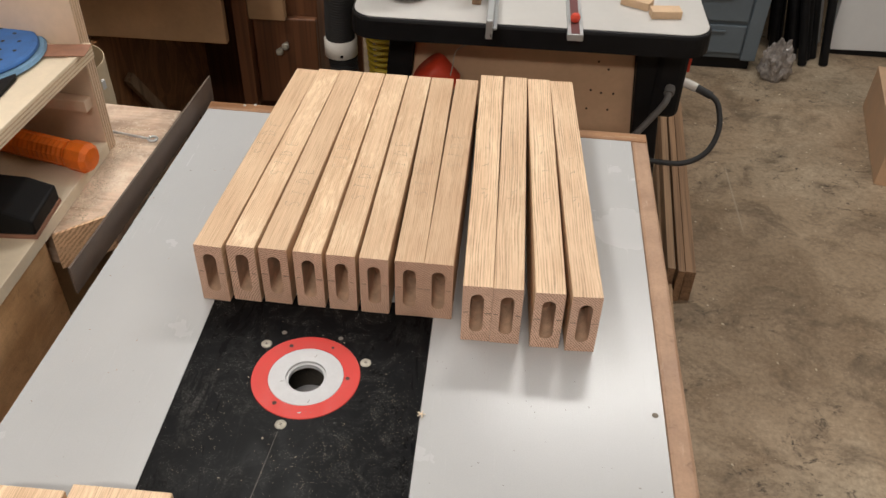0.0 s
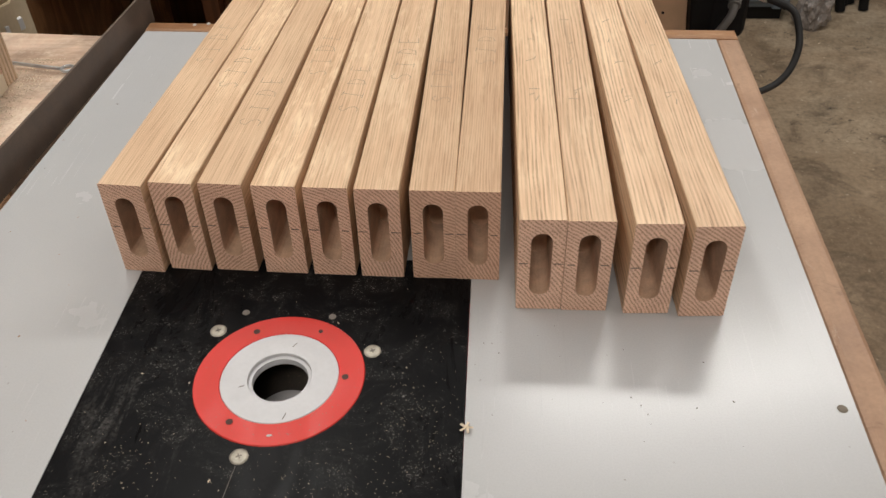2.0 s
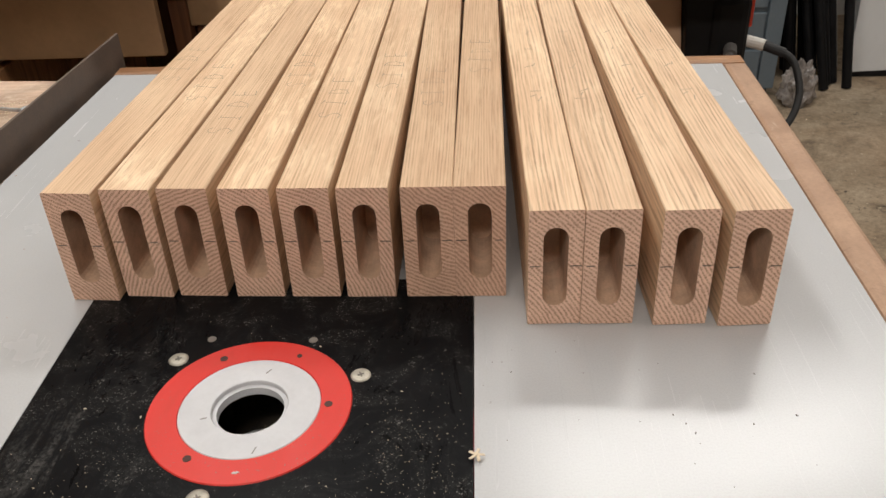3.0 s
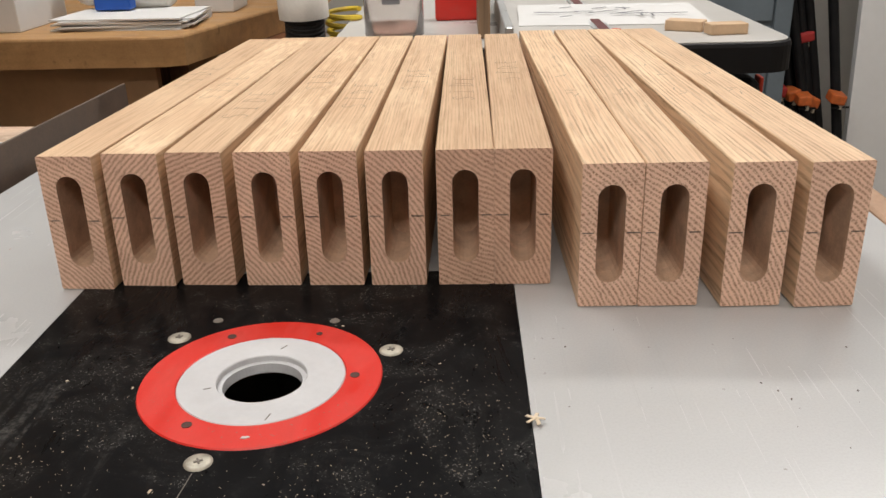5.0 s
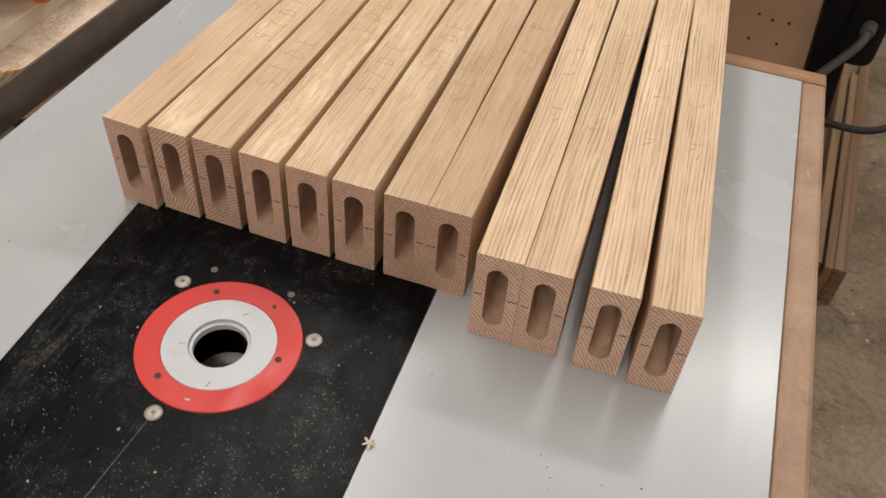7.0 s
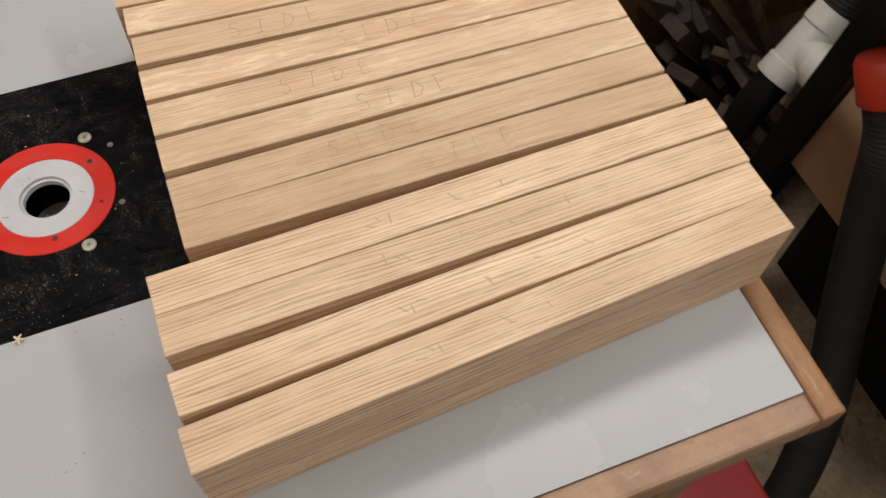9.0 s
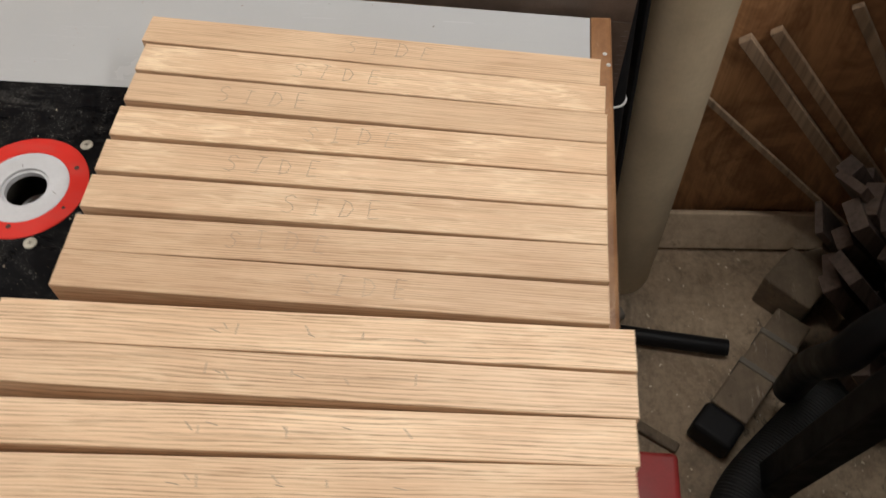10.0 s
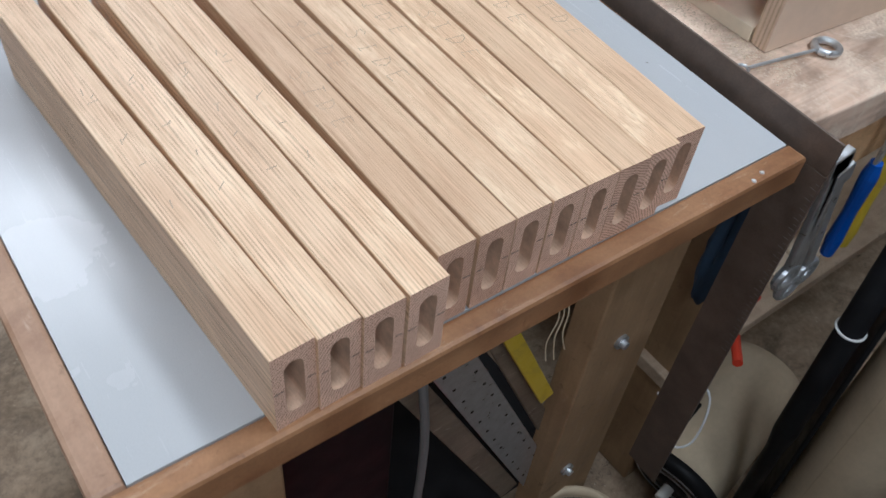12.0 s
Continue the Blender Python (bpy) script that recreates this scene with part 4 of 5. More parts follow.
for cx, cy, rr, tk in ((-0.4110, 0.3675, 0.0058, 0.0020), (-0.5180, 0.3880, 0.0125, 0.0046)):
    part("eye", sweep([(cx + rr * math.cos(2 * math.pi * k / 24), cy + rr * math.sin(2 * math.pi * k / 24), T + 0.005) for k in range(25)], tk * 0.85, 10), ZINC, eye)
# tools hung on the end of the bench
for x, z0, z1, name, lab in ((-0.540, 0.625, 0.865, "wrench", "chrome combination wrench hung on a nail"), (-0.515, 0.66, 0.86, "wrench", "chrome combination wrench hung on a nail"), (-0.565, 0.64, 0.84, "wrench", "chrome combination wrench hung on a nail")):
    w = thing(name, lab, "wrench", "wrenches on the bench end", pose(x + 0.014, 0.474, z0 - 0.018, 0, 14 - 160 * (x + 0.54), 0))
    part("shank", span((-0.008, -0.004, 0.01), (0.008, 0.004, z1 - z0 - 0.012), 0.002), ZINC, w)
    part("ring_end", sweep([(0.016 * math.cos(2 * math.pi * k / 20), 0, 0.016 * math.sin(2 * math.pi * k / 20)) for k in range(21)], 0.006, 8), ZINC, w)
    part("open_end", prism([(-0.014, -0.005), (0.014, -0.005), (0.014, 0.005), (-0.014, 0.005)], z1 - z0 - 0.014, z1 - z0 + 0.014, 0.003), ZINC, w)
for x, mat, nm, col in ((-0.575, BLUEP, "file", "blue"), (-0.605, YELLOW, "file", "yellow")):
    h = thing(nm, f"hand file with a {col} plastic handle hung on the bench", "file", "files on the bench end", pose(x, 0.478, 0.64, 0, 6, 0))
    part("handle", lathe([(0, 0), (0.008, 0.004), (0.010, 0.03), (0.008, 0.08), (0.010, 0.14), (0.007, 0.16), (0, 0.16)], 14), mat, h)
    part("steel", span((-0.006, -0.002, 0.158), (0.006, 0.002, 0.26), 0.001), STEEL, h)
rag = bmesh.new()
bmesh.ops.create_icosphere(rag, subdivisions=4, radius=1)
for v in rag.verts:
    fold = 1 + 0.22 * noise.noise(Vector((v.co.x * 3.5, v.co.y * 2, v.co.z * 0.9))) + 0.12 * noise.noise(v.co * 5)
    v.co = Vector((v.co.x * 0.036 * fold, v.co.y * 0.014 * fold * (1 + 0.5 * math.sin(v.co.x * 7 + v.co.z * 2)), v.co.z * 0.105))
rag_ob = tagged(part("blue_rag", rag, RAGBLUE, None, "", True), "dark blue cloth rag hanging under the workbench rail", "rag")
rag_ob.matrix_world = pose(-0.448, 0.418, 0.672)
red_cl = thing("spring_clamp", "small red-handled spring clamp on the lower shelf", "clamp", at=pose(-0.640, 0.395, 0.3255, 0, 0, 25))
for s in (-1, 1):
    part("handle", sweep([(0, 0.0, 0.02), (0.02, s * 0.012, 0.03), (0.07, s * 0.028, 0.035)], 0.008, 10), CUFF, red_cl)
    part("jaw", sweep([(0, 0, 0.02), (-0.03, s * 0.014, 0.02), (-0.06, s * 0.004, 0.018)], 0.005, 8), BLACK, red_cl)
rb = tagged(part("red_rod", sweep([(-0.74, 0.372, 0.336), (-0.525, 0.392, 0.336)], 0.008, 12), CUFF), "red plastic rod lying on the bench's lower shelf", "rod")
string = tagged(part("string", sweep(smooth_path([(-0.52, 0.41, 0.36), (-0.53, 0.46, 0.33), (-0.50, 0.48, 0.26), (-0.46, 0.46, 0.27), (-0.45, 0.42, 0.36)], 6), 0.0018, 6), PAPER), "loop of white string hanging off the shelf", "string")
random.seed(5)
for k in range(16):
    x, y = random.uniform(-0.9, -0.52), random.uniform(0.15, 0.36)
    s = (random.uniform(0.05, 0.2), random.uniform(0.02, 0.06), random.uniform(0.012, 0.03))
    tagged(part("scrap_block", box((x, y, 0.3255 + s[2] / 2), s, 0.002, pose(0, 0, 0, 0, 0, random.uniform(0, 180))), random.choice([LUMBER, BEAM, STICK, PLY])), "offcut of wood lying on the lower shelf", "offcut", "offcuts on the lower shelf")

# spare oak pieces at the near end of the table
for x0, x1, dy in ((-0.345, -0.283, -0.004), (-0.279, -0.194, 0.003)):
    tagged(part("oak_offcut", span((x0, -0.285, T + 0.0006), (x1, -0.190 + dy, T + 0.030), 0.001), [OAK]), "short pale oak offcut lying on the table", "offcut", "oak offcuts")

# ---- desk and dark cabinet behind ----
desk = thing("desk", "brown wooden desk with a thick plank top over a dark cabinet", "desk")
DZ = 0.912
part("desk_top", prism([(-1.9, 0.955), (-0.475, 0.932), (-0.445, 0.945), (-0.340, 1.34), (-0.340, 1.75), (-1.9, 1.75)], DZ - 0.045, DZ, 0.004), DESK, desk)
part("front_panel", span((-1.30, 0.972, 0.735), (-0.503, 0.990, DZ - 0.046), 0.002), APRON, desk, "flat brown plywood panel under the top")
part("drawer_front", span((-0.480, 1.030, 0.765), (-0.395, 1.050, DZ - 0.046), 0.002), APRON, desk)
part("side_post", span((-0.500, 1.020, 0.560), (-0.470, 1.050, DZ - 0.046), 0.002), CABINET, desk)
door = part("cabinet_door", span((-0.468, 1.045, 0.565), (-0.335, 1.064, 0.764), 0.003), CABINET, desk, "dark brown cabinet door")
for dx, dz in ((-0.413, 0.695), (-0.400, 0.708)):
    part("knob", lathe([(0, 0.020), (0.006, 0.019), (0.008, 0.014), (0.005, 0.007), (0.004, 0.0)], 16, (dx, 1.045, dz), pose(0, 0, 0, 90, 0, 0)), STEEL, door)
part("cabinet_body", span((-0.50, 1.066, 0.560), (-0.335, 1.58, DZ - 0.046), 0.003), CABINET, desk)
part("back_panel", span((-1.60, 1.582, 0.0), (-0.335, 1.60, DZ - 0.046), 0.002), CABINET, desk)
part("side_panel", span((-0.800, 0.720, 0.0), (-0.780, 1.57, 0.72), 0.002), SWIRL, desk, "dark swirl-grained plywood panel")
base = tagged(part("baseboard", box((-0.735, 0.88, 0.046), (0.016, 0.38, 0.085), 0.003, pose(0, 0, 0, 0, -22, 3)), SHELFW), "dusty board leaning against the plywood panel", "board")

# things on the desk
bxo = thing("carton", "white cardboard carton with a blue printed patch on the desk", "carton", at=pose(-0.82, 1.06, DZ))
part("body", span((-0.16, -0.055, 0), (0.10, 0.12, 0.16), 0.002), PAPER, bxo)
part("blue_patch", span((-0.02, -0.0558, 0.055), (0.06, -0.0552, 0.12), 0), BLUEP, bxo)
for k in range(7):
    tagged(part("paper_sheet", box((-0.565 + 0.004 * (k % 3), 1.075 + 0.003 * (k % 2), DZ + 0.0014 + k * 0.0026), (0.21, 0.15, 0.0022), 0, pose(0, 0, 0, 0, 0, 4 * (k % 3) - 3)), PAPER), "white paper sheet in a loose stack on the desk", "paper", "papers on the desk")
tagged(part("plastic_bag", box((-0.60, 1.16, DZ + 0.055), (0.17, 0.06, 0.07), 0.02, pose(0, 0, 0, 4, 3, 0), 3), PVC), "clear bag of small hardware on the papers", "bag")
# Added block stands in for dark blue patches of the plastic bag.
tagged(part("blue_tin", span((-0.635, 1.095, DZ + 0.0200), (-0.575, 1.125, DZ + 0.045), 0.003), BLUEP), "small dark blue block standing in for the bag's blue patches", "tin")
tagged(part("white_box", span((-0.50, 1.20, DZ), (-0.43, 1.30, DZ + 0.07), 0.003), PAPER), "small white box on the desk", "box")

# ---- white-topped machine table ----
wt = thing("machine_table", "white-topped machine table with thick black rounded edge", "machine table")
WZ = 0.913
part("top_core", prism(rounded(-0.212, 0.762, 0.404, 1.46, 0.045), WZ - 0.040, WZ - 0.0008, 0.006), BLACKP, wt, "black rubber edge band")
part("top_surface", prism(rounded(-0.207, 0.767, 0.399, 1.455, 0.041), WZ - 0.006, WZ, 0.0), WHITELAM, wt, "white laminate surface")
def splayed(x0, x1, y0, y1, z0, z1, lean, bevel=0.003):
    """An upright box whose foot stands out sideways by lean for each metre of height."""
    bm = span((x0, y0, z0), (x1, y1, z1), bevel)
    for v in bm.verts:
        v.co.x += lean * (z1 - v.co.z)
    return bm


for x0, x1, lean in ((-0.150, -0.104, -0.10), (0.292, 0.340, 0.10)):
    part("post", splayed(x0, x1, 0.855, 0.915, 0.0, WZ - 0.041, lean), BLACK, wt)
    part("post", splayed(x0, x1, 1.33, 1.39, 0.0, WZ - 0.041, lean), BLACK, wt)
part("front_rail", span((-0.155, 0.836, WZ - 0.060), (0.34, 0.854, WZ - 0.041), 0.002), BLACK, wt)
bm = span((-0.103, 0.874, 0.50), (0.291, 0.888, WZ - 0.042), 0.002)
for v in bm.verts:
    v.co.x += (0.10 if v.co.x > 0.1 else -0.10) * (WZ - 0.042 - v.co.z)
pn = part("front_panel", bm, PANEL, wt, "tan fibreboard panel with screw holes")
for x, z in ((0.232, 0.80), (0.252, 0.785), (0.225, 0.74), (0.245, 0.735), (0.268, 0.735), (0.222, 0.70), (0.262, 0.70), (0.13, 0.855), (0.21, 0.845), (-0.03, 0.86)):
    part("screw_hole", lathe([(0, 0.0005), (0.0022, 0.0005), (0.0022, 0)], 10, (x, 0.874, z), pose(0, 0, 0, 90, 0, 0)), BLACK, pn)
part("base_panel", span((-0.190, 1.100, 0.0), (0.380, 1.115, WZ - 0.042), 0.002), BLACK, wt)
sw = part("switch_box", span((0.330, 0.850, 0.700), (0.392, 0.935, 0.846), 0.016, 3), BLACKP, wt, "black motor housing with cable inlets")
part("red_switch", span((0.3925, 0.872, 0.79), (0.399, 0.897, 0.845), 0.002), CUFF, sw)
part("cable_gland", sweep([(0.366, 0.852, 0.768), (0.363, 0.838, 0.762)], 0.0095, 16), CABLEGREY, sw)
part("cable_gland", sweep([(0.388, 0.872, 0.772), (0.416, 0.856, 0.768)], 0.0085, 14), PVC, sw)
part("cable_collar", sweep([(0.414, 0.857, 0.7685), (0.442, 0.845, 0.760)], 0.0072, 14), RUBBER, sw)
part("cable", sweep(smooth_path([(0.364, 0.842, 0.764), (0.357, 0.828, 0.748), (0.332, 0.826, 0.706), (0.306, 0.828, 0.660), (0.295, 0.835, 0.60)], 8), 0.0062, 12), CABLEGREY, wt)
part("cable", sweep(smooth_path([(0.440, 0.846, 0.761), (0.455, 0.834, 0.748), (0.461, 0.81, 0.710), (0.443, 0.79, 0.672), (0.402, 0.785, 0.648), (0.335, 0.80, 0.640)], 8), 0.0052, 12), RUBBER, wt)
track = part("mitre_track", span((0.158, 0.740, WZ - 0.010), (0.184, 1.40, WZ + 0.0025), 0.001), ALU, wt, "aluminium mitre track")
part("track_slot", span((0.164, 0.741, WZ + 0.0026), (0.178, 1.40, WZ + 0.0032), 0), DARKSLOT, track, "dark slot of the track")
part("track_knob", lathe([(0, 0.015), (0.006, 0.014), (0.0085, 0.009), (0.0075, 0.003), (0.004, 0)], 18, (0.171, 0.785, WZ + 0.003)), CUFF, track, "round red knob")
fence = thing("rip_fence", "aluminium fence extrusion lying across the machine table", "fence")
part("rail", span((0.0235, 0.705, WZ + 0.0005), (0.0345, 1.25, WZ + 0.034), 0.002), ALU, fence)
part("flange", span((0.0350, 0.740, WZ + 0.0005), (0.041, 1.25, WZ + 0.005), 0.001), ALU, fence)
part("wooden_face", span((-0.006, 0.835, WZ + 0.0005), (0.010, 1.10, WZ + 0.07), 0.001), STICK, fence, "brown wooden face strip")
for x, y, a in ((0.327, 0.835, 6), (0.282, 0.872, -28)):
    tagged(part("wood_block", box((x, y, WZ + 0.0072), (0.052, 0.026, 0.0144), 0.0015, pose(0, 0, 0, 0, 0, a)), BLOCKOAK), "small pale oak block on the white table", "wood block", "blocks on the white table")
sheetp = thing("plan_drawing", "white paper plan with printed lines on the white table", "paper", at=pose(0.20, 1.03, WZ, 0, 0, -3))
part("sheet", box((0, 0, 0.0035), (0.28, 0.20, 0.002), 0, pose(0, 0, 0, 1.5, 0, 0)), PAPER, sheetp)
random.seed(11)
for k in range(16):
    part("printed_line", box((random.uniform(-0.11, 0.11), random.uniform(-0.085, 0.07), 0.0075), (random.uniform(0.02, 0.07), 0.003, 0.0004), 0, pose(0, 0, 0, 1.5, 0, random.choice([0, 0, 90, 35]))), PRINT, sheetp)
jar = thing("plastic_jar", "clear plastic jar with a printed mark on the white table", "jar", at=pose(-0.122, 0.862, WZ))
part("body", lathe([(0, 0.001), (0.036, 0.001), (0.041, 0.006), (0.041, 0.10), (0.036, 0.115), (0.034, 0.115), (0.0385, 0.10), (0.0385, 0.008), (0, 0.004)], 36), CLEAR, jar, "", True)
part("residue", lathe([(0, 0.0045), (0.037, 0.0085), (0.037, 0.011), (0, 0.008)], 30), PINKISH, jar)
part("printed_mark", span((-0.012, -0.0425, 0.05), (0.012, -0.0415, 0.085), 0), PRINT, jar)
tagged(part("red_case", span((-0.070, 1.02, WZ), (0.0, 1.06, WZ + 0.05), 0.004), RED), "dark red plastic case on the white table", "case")

# ---- dust hoses ----
dh = thing("dust_hose", "black ribbed dust hose with white plastic fittings", "hose")
part("hose", ribbed([(-0.262, 0.950, 0.945), (-0.268, 0.972, 0.84), (-0.274, 0.992, 0.76), (-0.271, 0.995, 0.71), (-0.262, 0.972, 0.650)], 0.0298), RUBBER, dh)
cp = part("coupler", lathe([(0.0298, 0.0), (0.0332, 0.002), (0.0332, 0.036), (0.0298, 0.038)], 32, (-0.2735, 0.992, 0.720)), PVC, dh, "grey-white coupler with a screw", True)
part("screw", lathe([(0, 0.002), (0.003, 0.001), (0.003, 0)], 10, (-0.266, 0.9585, 0.731), pose(0, 0, 0, 90, 0, 0)), BLACK, cp)
part("elbow", sweep(smooth_path([(-0.262, 0.949, 0.932), (-0.264, 0.954, 0.965), (-0.28, 1.02, 1.02), (-0.29, 1.25, 1.05), (-0.29, 1.60, 1.05)], 8), 0.037, 24), PVC, dh, "white plastic pipe elbow", True)
RUN0, RUN1 = Vector((-0.248, 0.897, 0.553)), Vector((-0.261, 0.968, 0.648))
RUNQ = (RUN1 - RUN0).to_track_quat("Z", "Y").to_matrix().to_4x4()
RUNL = (RUN1 - RUN0).length
tee = part("tee", lathe([(0.0268, 0.06), (0.0268, 0.001), (0.0280, 0.0), (0.0325, 0.0), (0.0335, 0.0012), (0.0335, 0.028), (0.0310, 0.031), (0.0310, RUNL - 0.031), (0.0335, RUNL - 0.028), (0.0335, RUNL - 0.001), (0.0320, RUNL), (0.0268, RUNL), (0.0268, 0.06)], 40, RUN0, RUNQ), PVC, dh, "dirty white plastic tee")
MID = RUN0.lerp(RUN1, 0.5)
OUT = Vector((1.0, -0.11, 0.0)).normalized()
part("branch", lathe([(0.0300, 0.0), (0.0300, 0.036), (0.0330, 0.039), (0.0330, 0.063), (0.0318, 0.064), (0.0266, 0.064), (0.0266, 0.03)], 40, MID, OUT.to_track_quat("Z", "Y").to_matrix().to_4x4()), PVC, tee)
for k in range(5):
    a = radians(-70 + 9 * k)
    part("printed_bar", box(MID + RUNQ.to_3x3() @ Vector((0.0312 * math.cos(a), 0.0312 * math.sin(a), 0.004 * (k % 2))), (0.0010, 0.0028, 0.010), 0, RUNQ @ pose(0, 0, 0, 0, 0, math.degrees(a))), PRINT, tee)
part("side_pipe", sweep([MID + OUT * 0.040, MID + OUT * 0.20], 0.0262, 20), RUBBER, dh, "dark pipe in the branch of the tee", True)
part("lower_hose", sweep(smooth_path([(-0.252, 0.917, 0.582), (-0.243, 0.870, 0.518), (-0.25, 0.862, 0.44), (-0.33, 0.90, 0.25), (-0.36, 0.92, 0.10)], 8), 0.0262, 20), BLACK, dh, "smooth black hose below the tee", True)
ch = thing("machine_hose", "black ribbed hose with an orange cuff hanging below the machine table", "hose")
part("hose", ribbed([(-0.048, 0.836, 0.747), (-0.020, 0.836, 0.71), (0.022, 0.834, 0.60), (0.085, 0.825, 0.46), (0.160, 0.80, 0.34), (0.22, 0.77, 0.20), (0.25, 0.75, 0.034)], 0.031), RUBBER, ch)
part("cuff", lathe([(0.031, 0.0), (0.036, 0.004), (0.037, 0.05), (0.033, 0.058), (0.0, 0.058)], 32, (-0.046, 0.836, 0.745), pose(0, 0, 0, 0, -40, 0)), CUFF, ch, "orange-red plastic cuff", True)
wire = tagged(part("hook_wire", sweep(smooth_path([(-0.02, 0.834, 0.868), (-0.01, 0.828, 0.845), (-0.03, 0.82, 0.83), (-0.035, 0.82, 0.80), (-0.04, 0.815, 0.775)], 6), 0.0012, 6), STEEL), "thin wire hook holding the hose cuff", "wire")
coil = []
for k in range(26 * 18):
    a = 2 * math.pi * k / 18
    coil.append((-0.220 + 0.027 * math.cos(a) + 0.00006 * k, 1.06 + 0.027 * math.sin(a), 0.93 - 0.00075 * k))
tagged(part("coiled_hose", sweep(coil, 0.0042, 6), YELLOW), "yellow coiled air hose hanging beside the dust hose", "air hose")

# ---- corner between the tables ----
tube = thing("cardboard_tube", "tall rolled tube of beige card standing on the floor", "tube", at=pose(-0.658, 0.652, 0, 1.0, -0.5, 0))
TURN = [radians(-75 + 420 * k / 84) for k in range(85)]
RAD = [0.0625 + 0.0052 * k / 84 for k in range(85)]
part("rolled_card", prism([(r * math.cos(a), r * math.sin(a)) for r, a in zip(RAD, TURN)] + [((r + 0.0014) * math.cos(a), (r + 0.0014) * math.sin(a)) for r, a in reversed(list(zip(RAD, TURN)))], 0.0012, 0.862), BEIGE, tube)
part("tape", box((0.0640 * math.cos(radians(-20)), 0.0640 * math.sin(radians(-20)), 0.83), (0.0085, 0.030, 0.016), 0.001, pose(0, 0, 0, 0, 0, -20)), PAPER, tube, "short strip of pale tape")
pole = thing("pipe_pole", "black pipe leaning upright with zip ties and side arms", "pipe")
part("pole", sweep([Vector((-0.535, 0.585, 0.0)).lerp(Vector((-0.630, 0.520, 1.02)), f) for f in (0, 0.30, 0.34, 1.0)], [0.0125, 0.0130, 0.0175, 0.0180], 20), BLACK, pole, "", True)
for z in (0.06, 0.56, 0.80):
    f = z / 1.02
    c = Vector((-0.535, 0.585, 0)).lerp(Vector((-0.630, 0.520, 1.02)), f)
    part("zip_tie", sweep([(c.x + (0.0188 if z > 0.3 else 0.0140) * math.cos(2 * math.pi * k / 20), c.y + (0.0188 if z > 0.3 else 0.0140) * math.sin(2 * math.pi * k / 20), c.z) for k in range(21)], 0.0018, 6), PAPER, pole)
pp = tagged(part("black_pipe", sweep([(-0.500, 0.600, 0.018), (-0.478, 0.850, 0.018)], 0.0165, 18), BLACK), "short black pipe lying on the floor", "pipe")
pq = tagged(part("grey_pipe", sweep([(-0.440, 0.500, 0.017), (-0.545, 0.650, 0.017)], 0.0165, 18), DUSTGREY), "dusty grey pipe lying on the floor", "pipe")
pr = tagged(part("dark_strip", box((-0.622, 0.563, 0.50), (0.072, 0.008, 0.96), 0.002, pose(0, 0, 0, 1, -4, 32)), BLACKP), "dark strip leaning beside the pipe", "strip")
DIRV = Vector((math.cos(radians(190)), math.sin(radians(190)), 0.3)).normalized()
motor = thing("electric_motor", "beige electric motor with a black ringed end lying on the floor", "motor", at=Matrix.Translation((-0.525, 0.478, 0.086)) @ DIRV.to_track_quat("Z", "Y").to_matrix().to_4x4())
part("end_bell", lathe([(0, -0.004), (0.030, -0.004), (0.034, 0.002), (0.050, 0.002), (0.054, -0.004), (0.072, -0.002), (0.080, 0.006), (0.080, 0.022), (0, 0.022)], 48), BLACKP, motor, "black ribbed end cap", True)
for rr in (0.044, 0.066):
    part("chrome_ring", sweep([(rr * math.cos(2 * math.pi * k / 36), rr * math.sin(2 * math.pi * k / 36), -0.002) for k in range(37)], 0.0022, 6), ZINC, motor)
part("shaft", sweep([(0, 0, -0.030), (0, 0, 0.0)], 0.010, 14), PVC, motor)
part("body", lathe([(0.074, 0.0225), (0.077, 0.026), (0.077, 0.255), (0.070, 0.272), (0.030, 0.280), (0, 0.280)], 48), BEIGE, motor, "", True)
part("terminal_box", box((0.055, 0.055, 0.10), (0.04, 0.04, 0.05), 0.006), BLACKP, motor)
bucket = thing("waste_basket", "dusty grey mesh waste basket with a thick rim", "basket", at=pose(-0.262, 0.492, 0))
part("wall", lathe([(0.0, 0.004), (0.058, 0.004), (0.070, 0.243), (0.0665, 0.243), (0.054, 0.010), (0, 0.010)], 40), DUSTGREY, bucket, "", True)
part("rim", lathe([(0.0662, 0.236), (0.074, 0.240), (0.0775, 0.248), (0.074, 0.257), (0.067, 0.255), (0.0655, 0.246), (0.0662, 0.236)], 40), BEIGE, bucket, "beige dusty rim", True)
part("dust", lathe([(0, 0.06), (0.050, 0.055), (0.0565, 0.050)], 30), LUMBER, bucket)
bin_ = thing("red_bin", "red plastic storage bin with a lid under the table end", "bin")
part("body", span((-0.125, 0.475, 0.0), (0.255, 0.645, 0.325), 0.012, 3), REDBIN, bin_)
part("lid", span((-0.135, 0.465, 0.326), (0.270, 0.655, 0.350), 0.008, 3), REDBIN, bin_)
random.seed(21)
for x, y, ln, wd, ht, a in ((-0.432, 0.900, 0.25, 0.070, 0.055, 144), (-0.605, 0.985, 0.100, 0.100, 0.085, 140), (-0.62, 1.06, 0.16, 0.05, 0.05, 20), (-0.30, 0.70, 0.10, 0.02, 0.012, 60)):
    tagged(part("lumber_piece", box((x, y, ht / 2), (ln, wd, ht), 0.004, pose(0, 0, 0, 0, 0, a)), LUMBER), "dusty offcut of old lumber on the floor", "lumber", "old lumber on the floor")
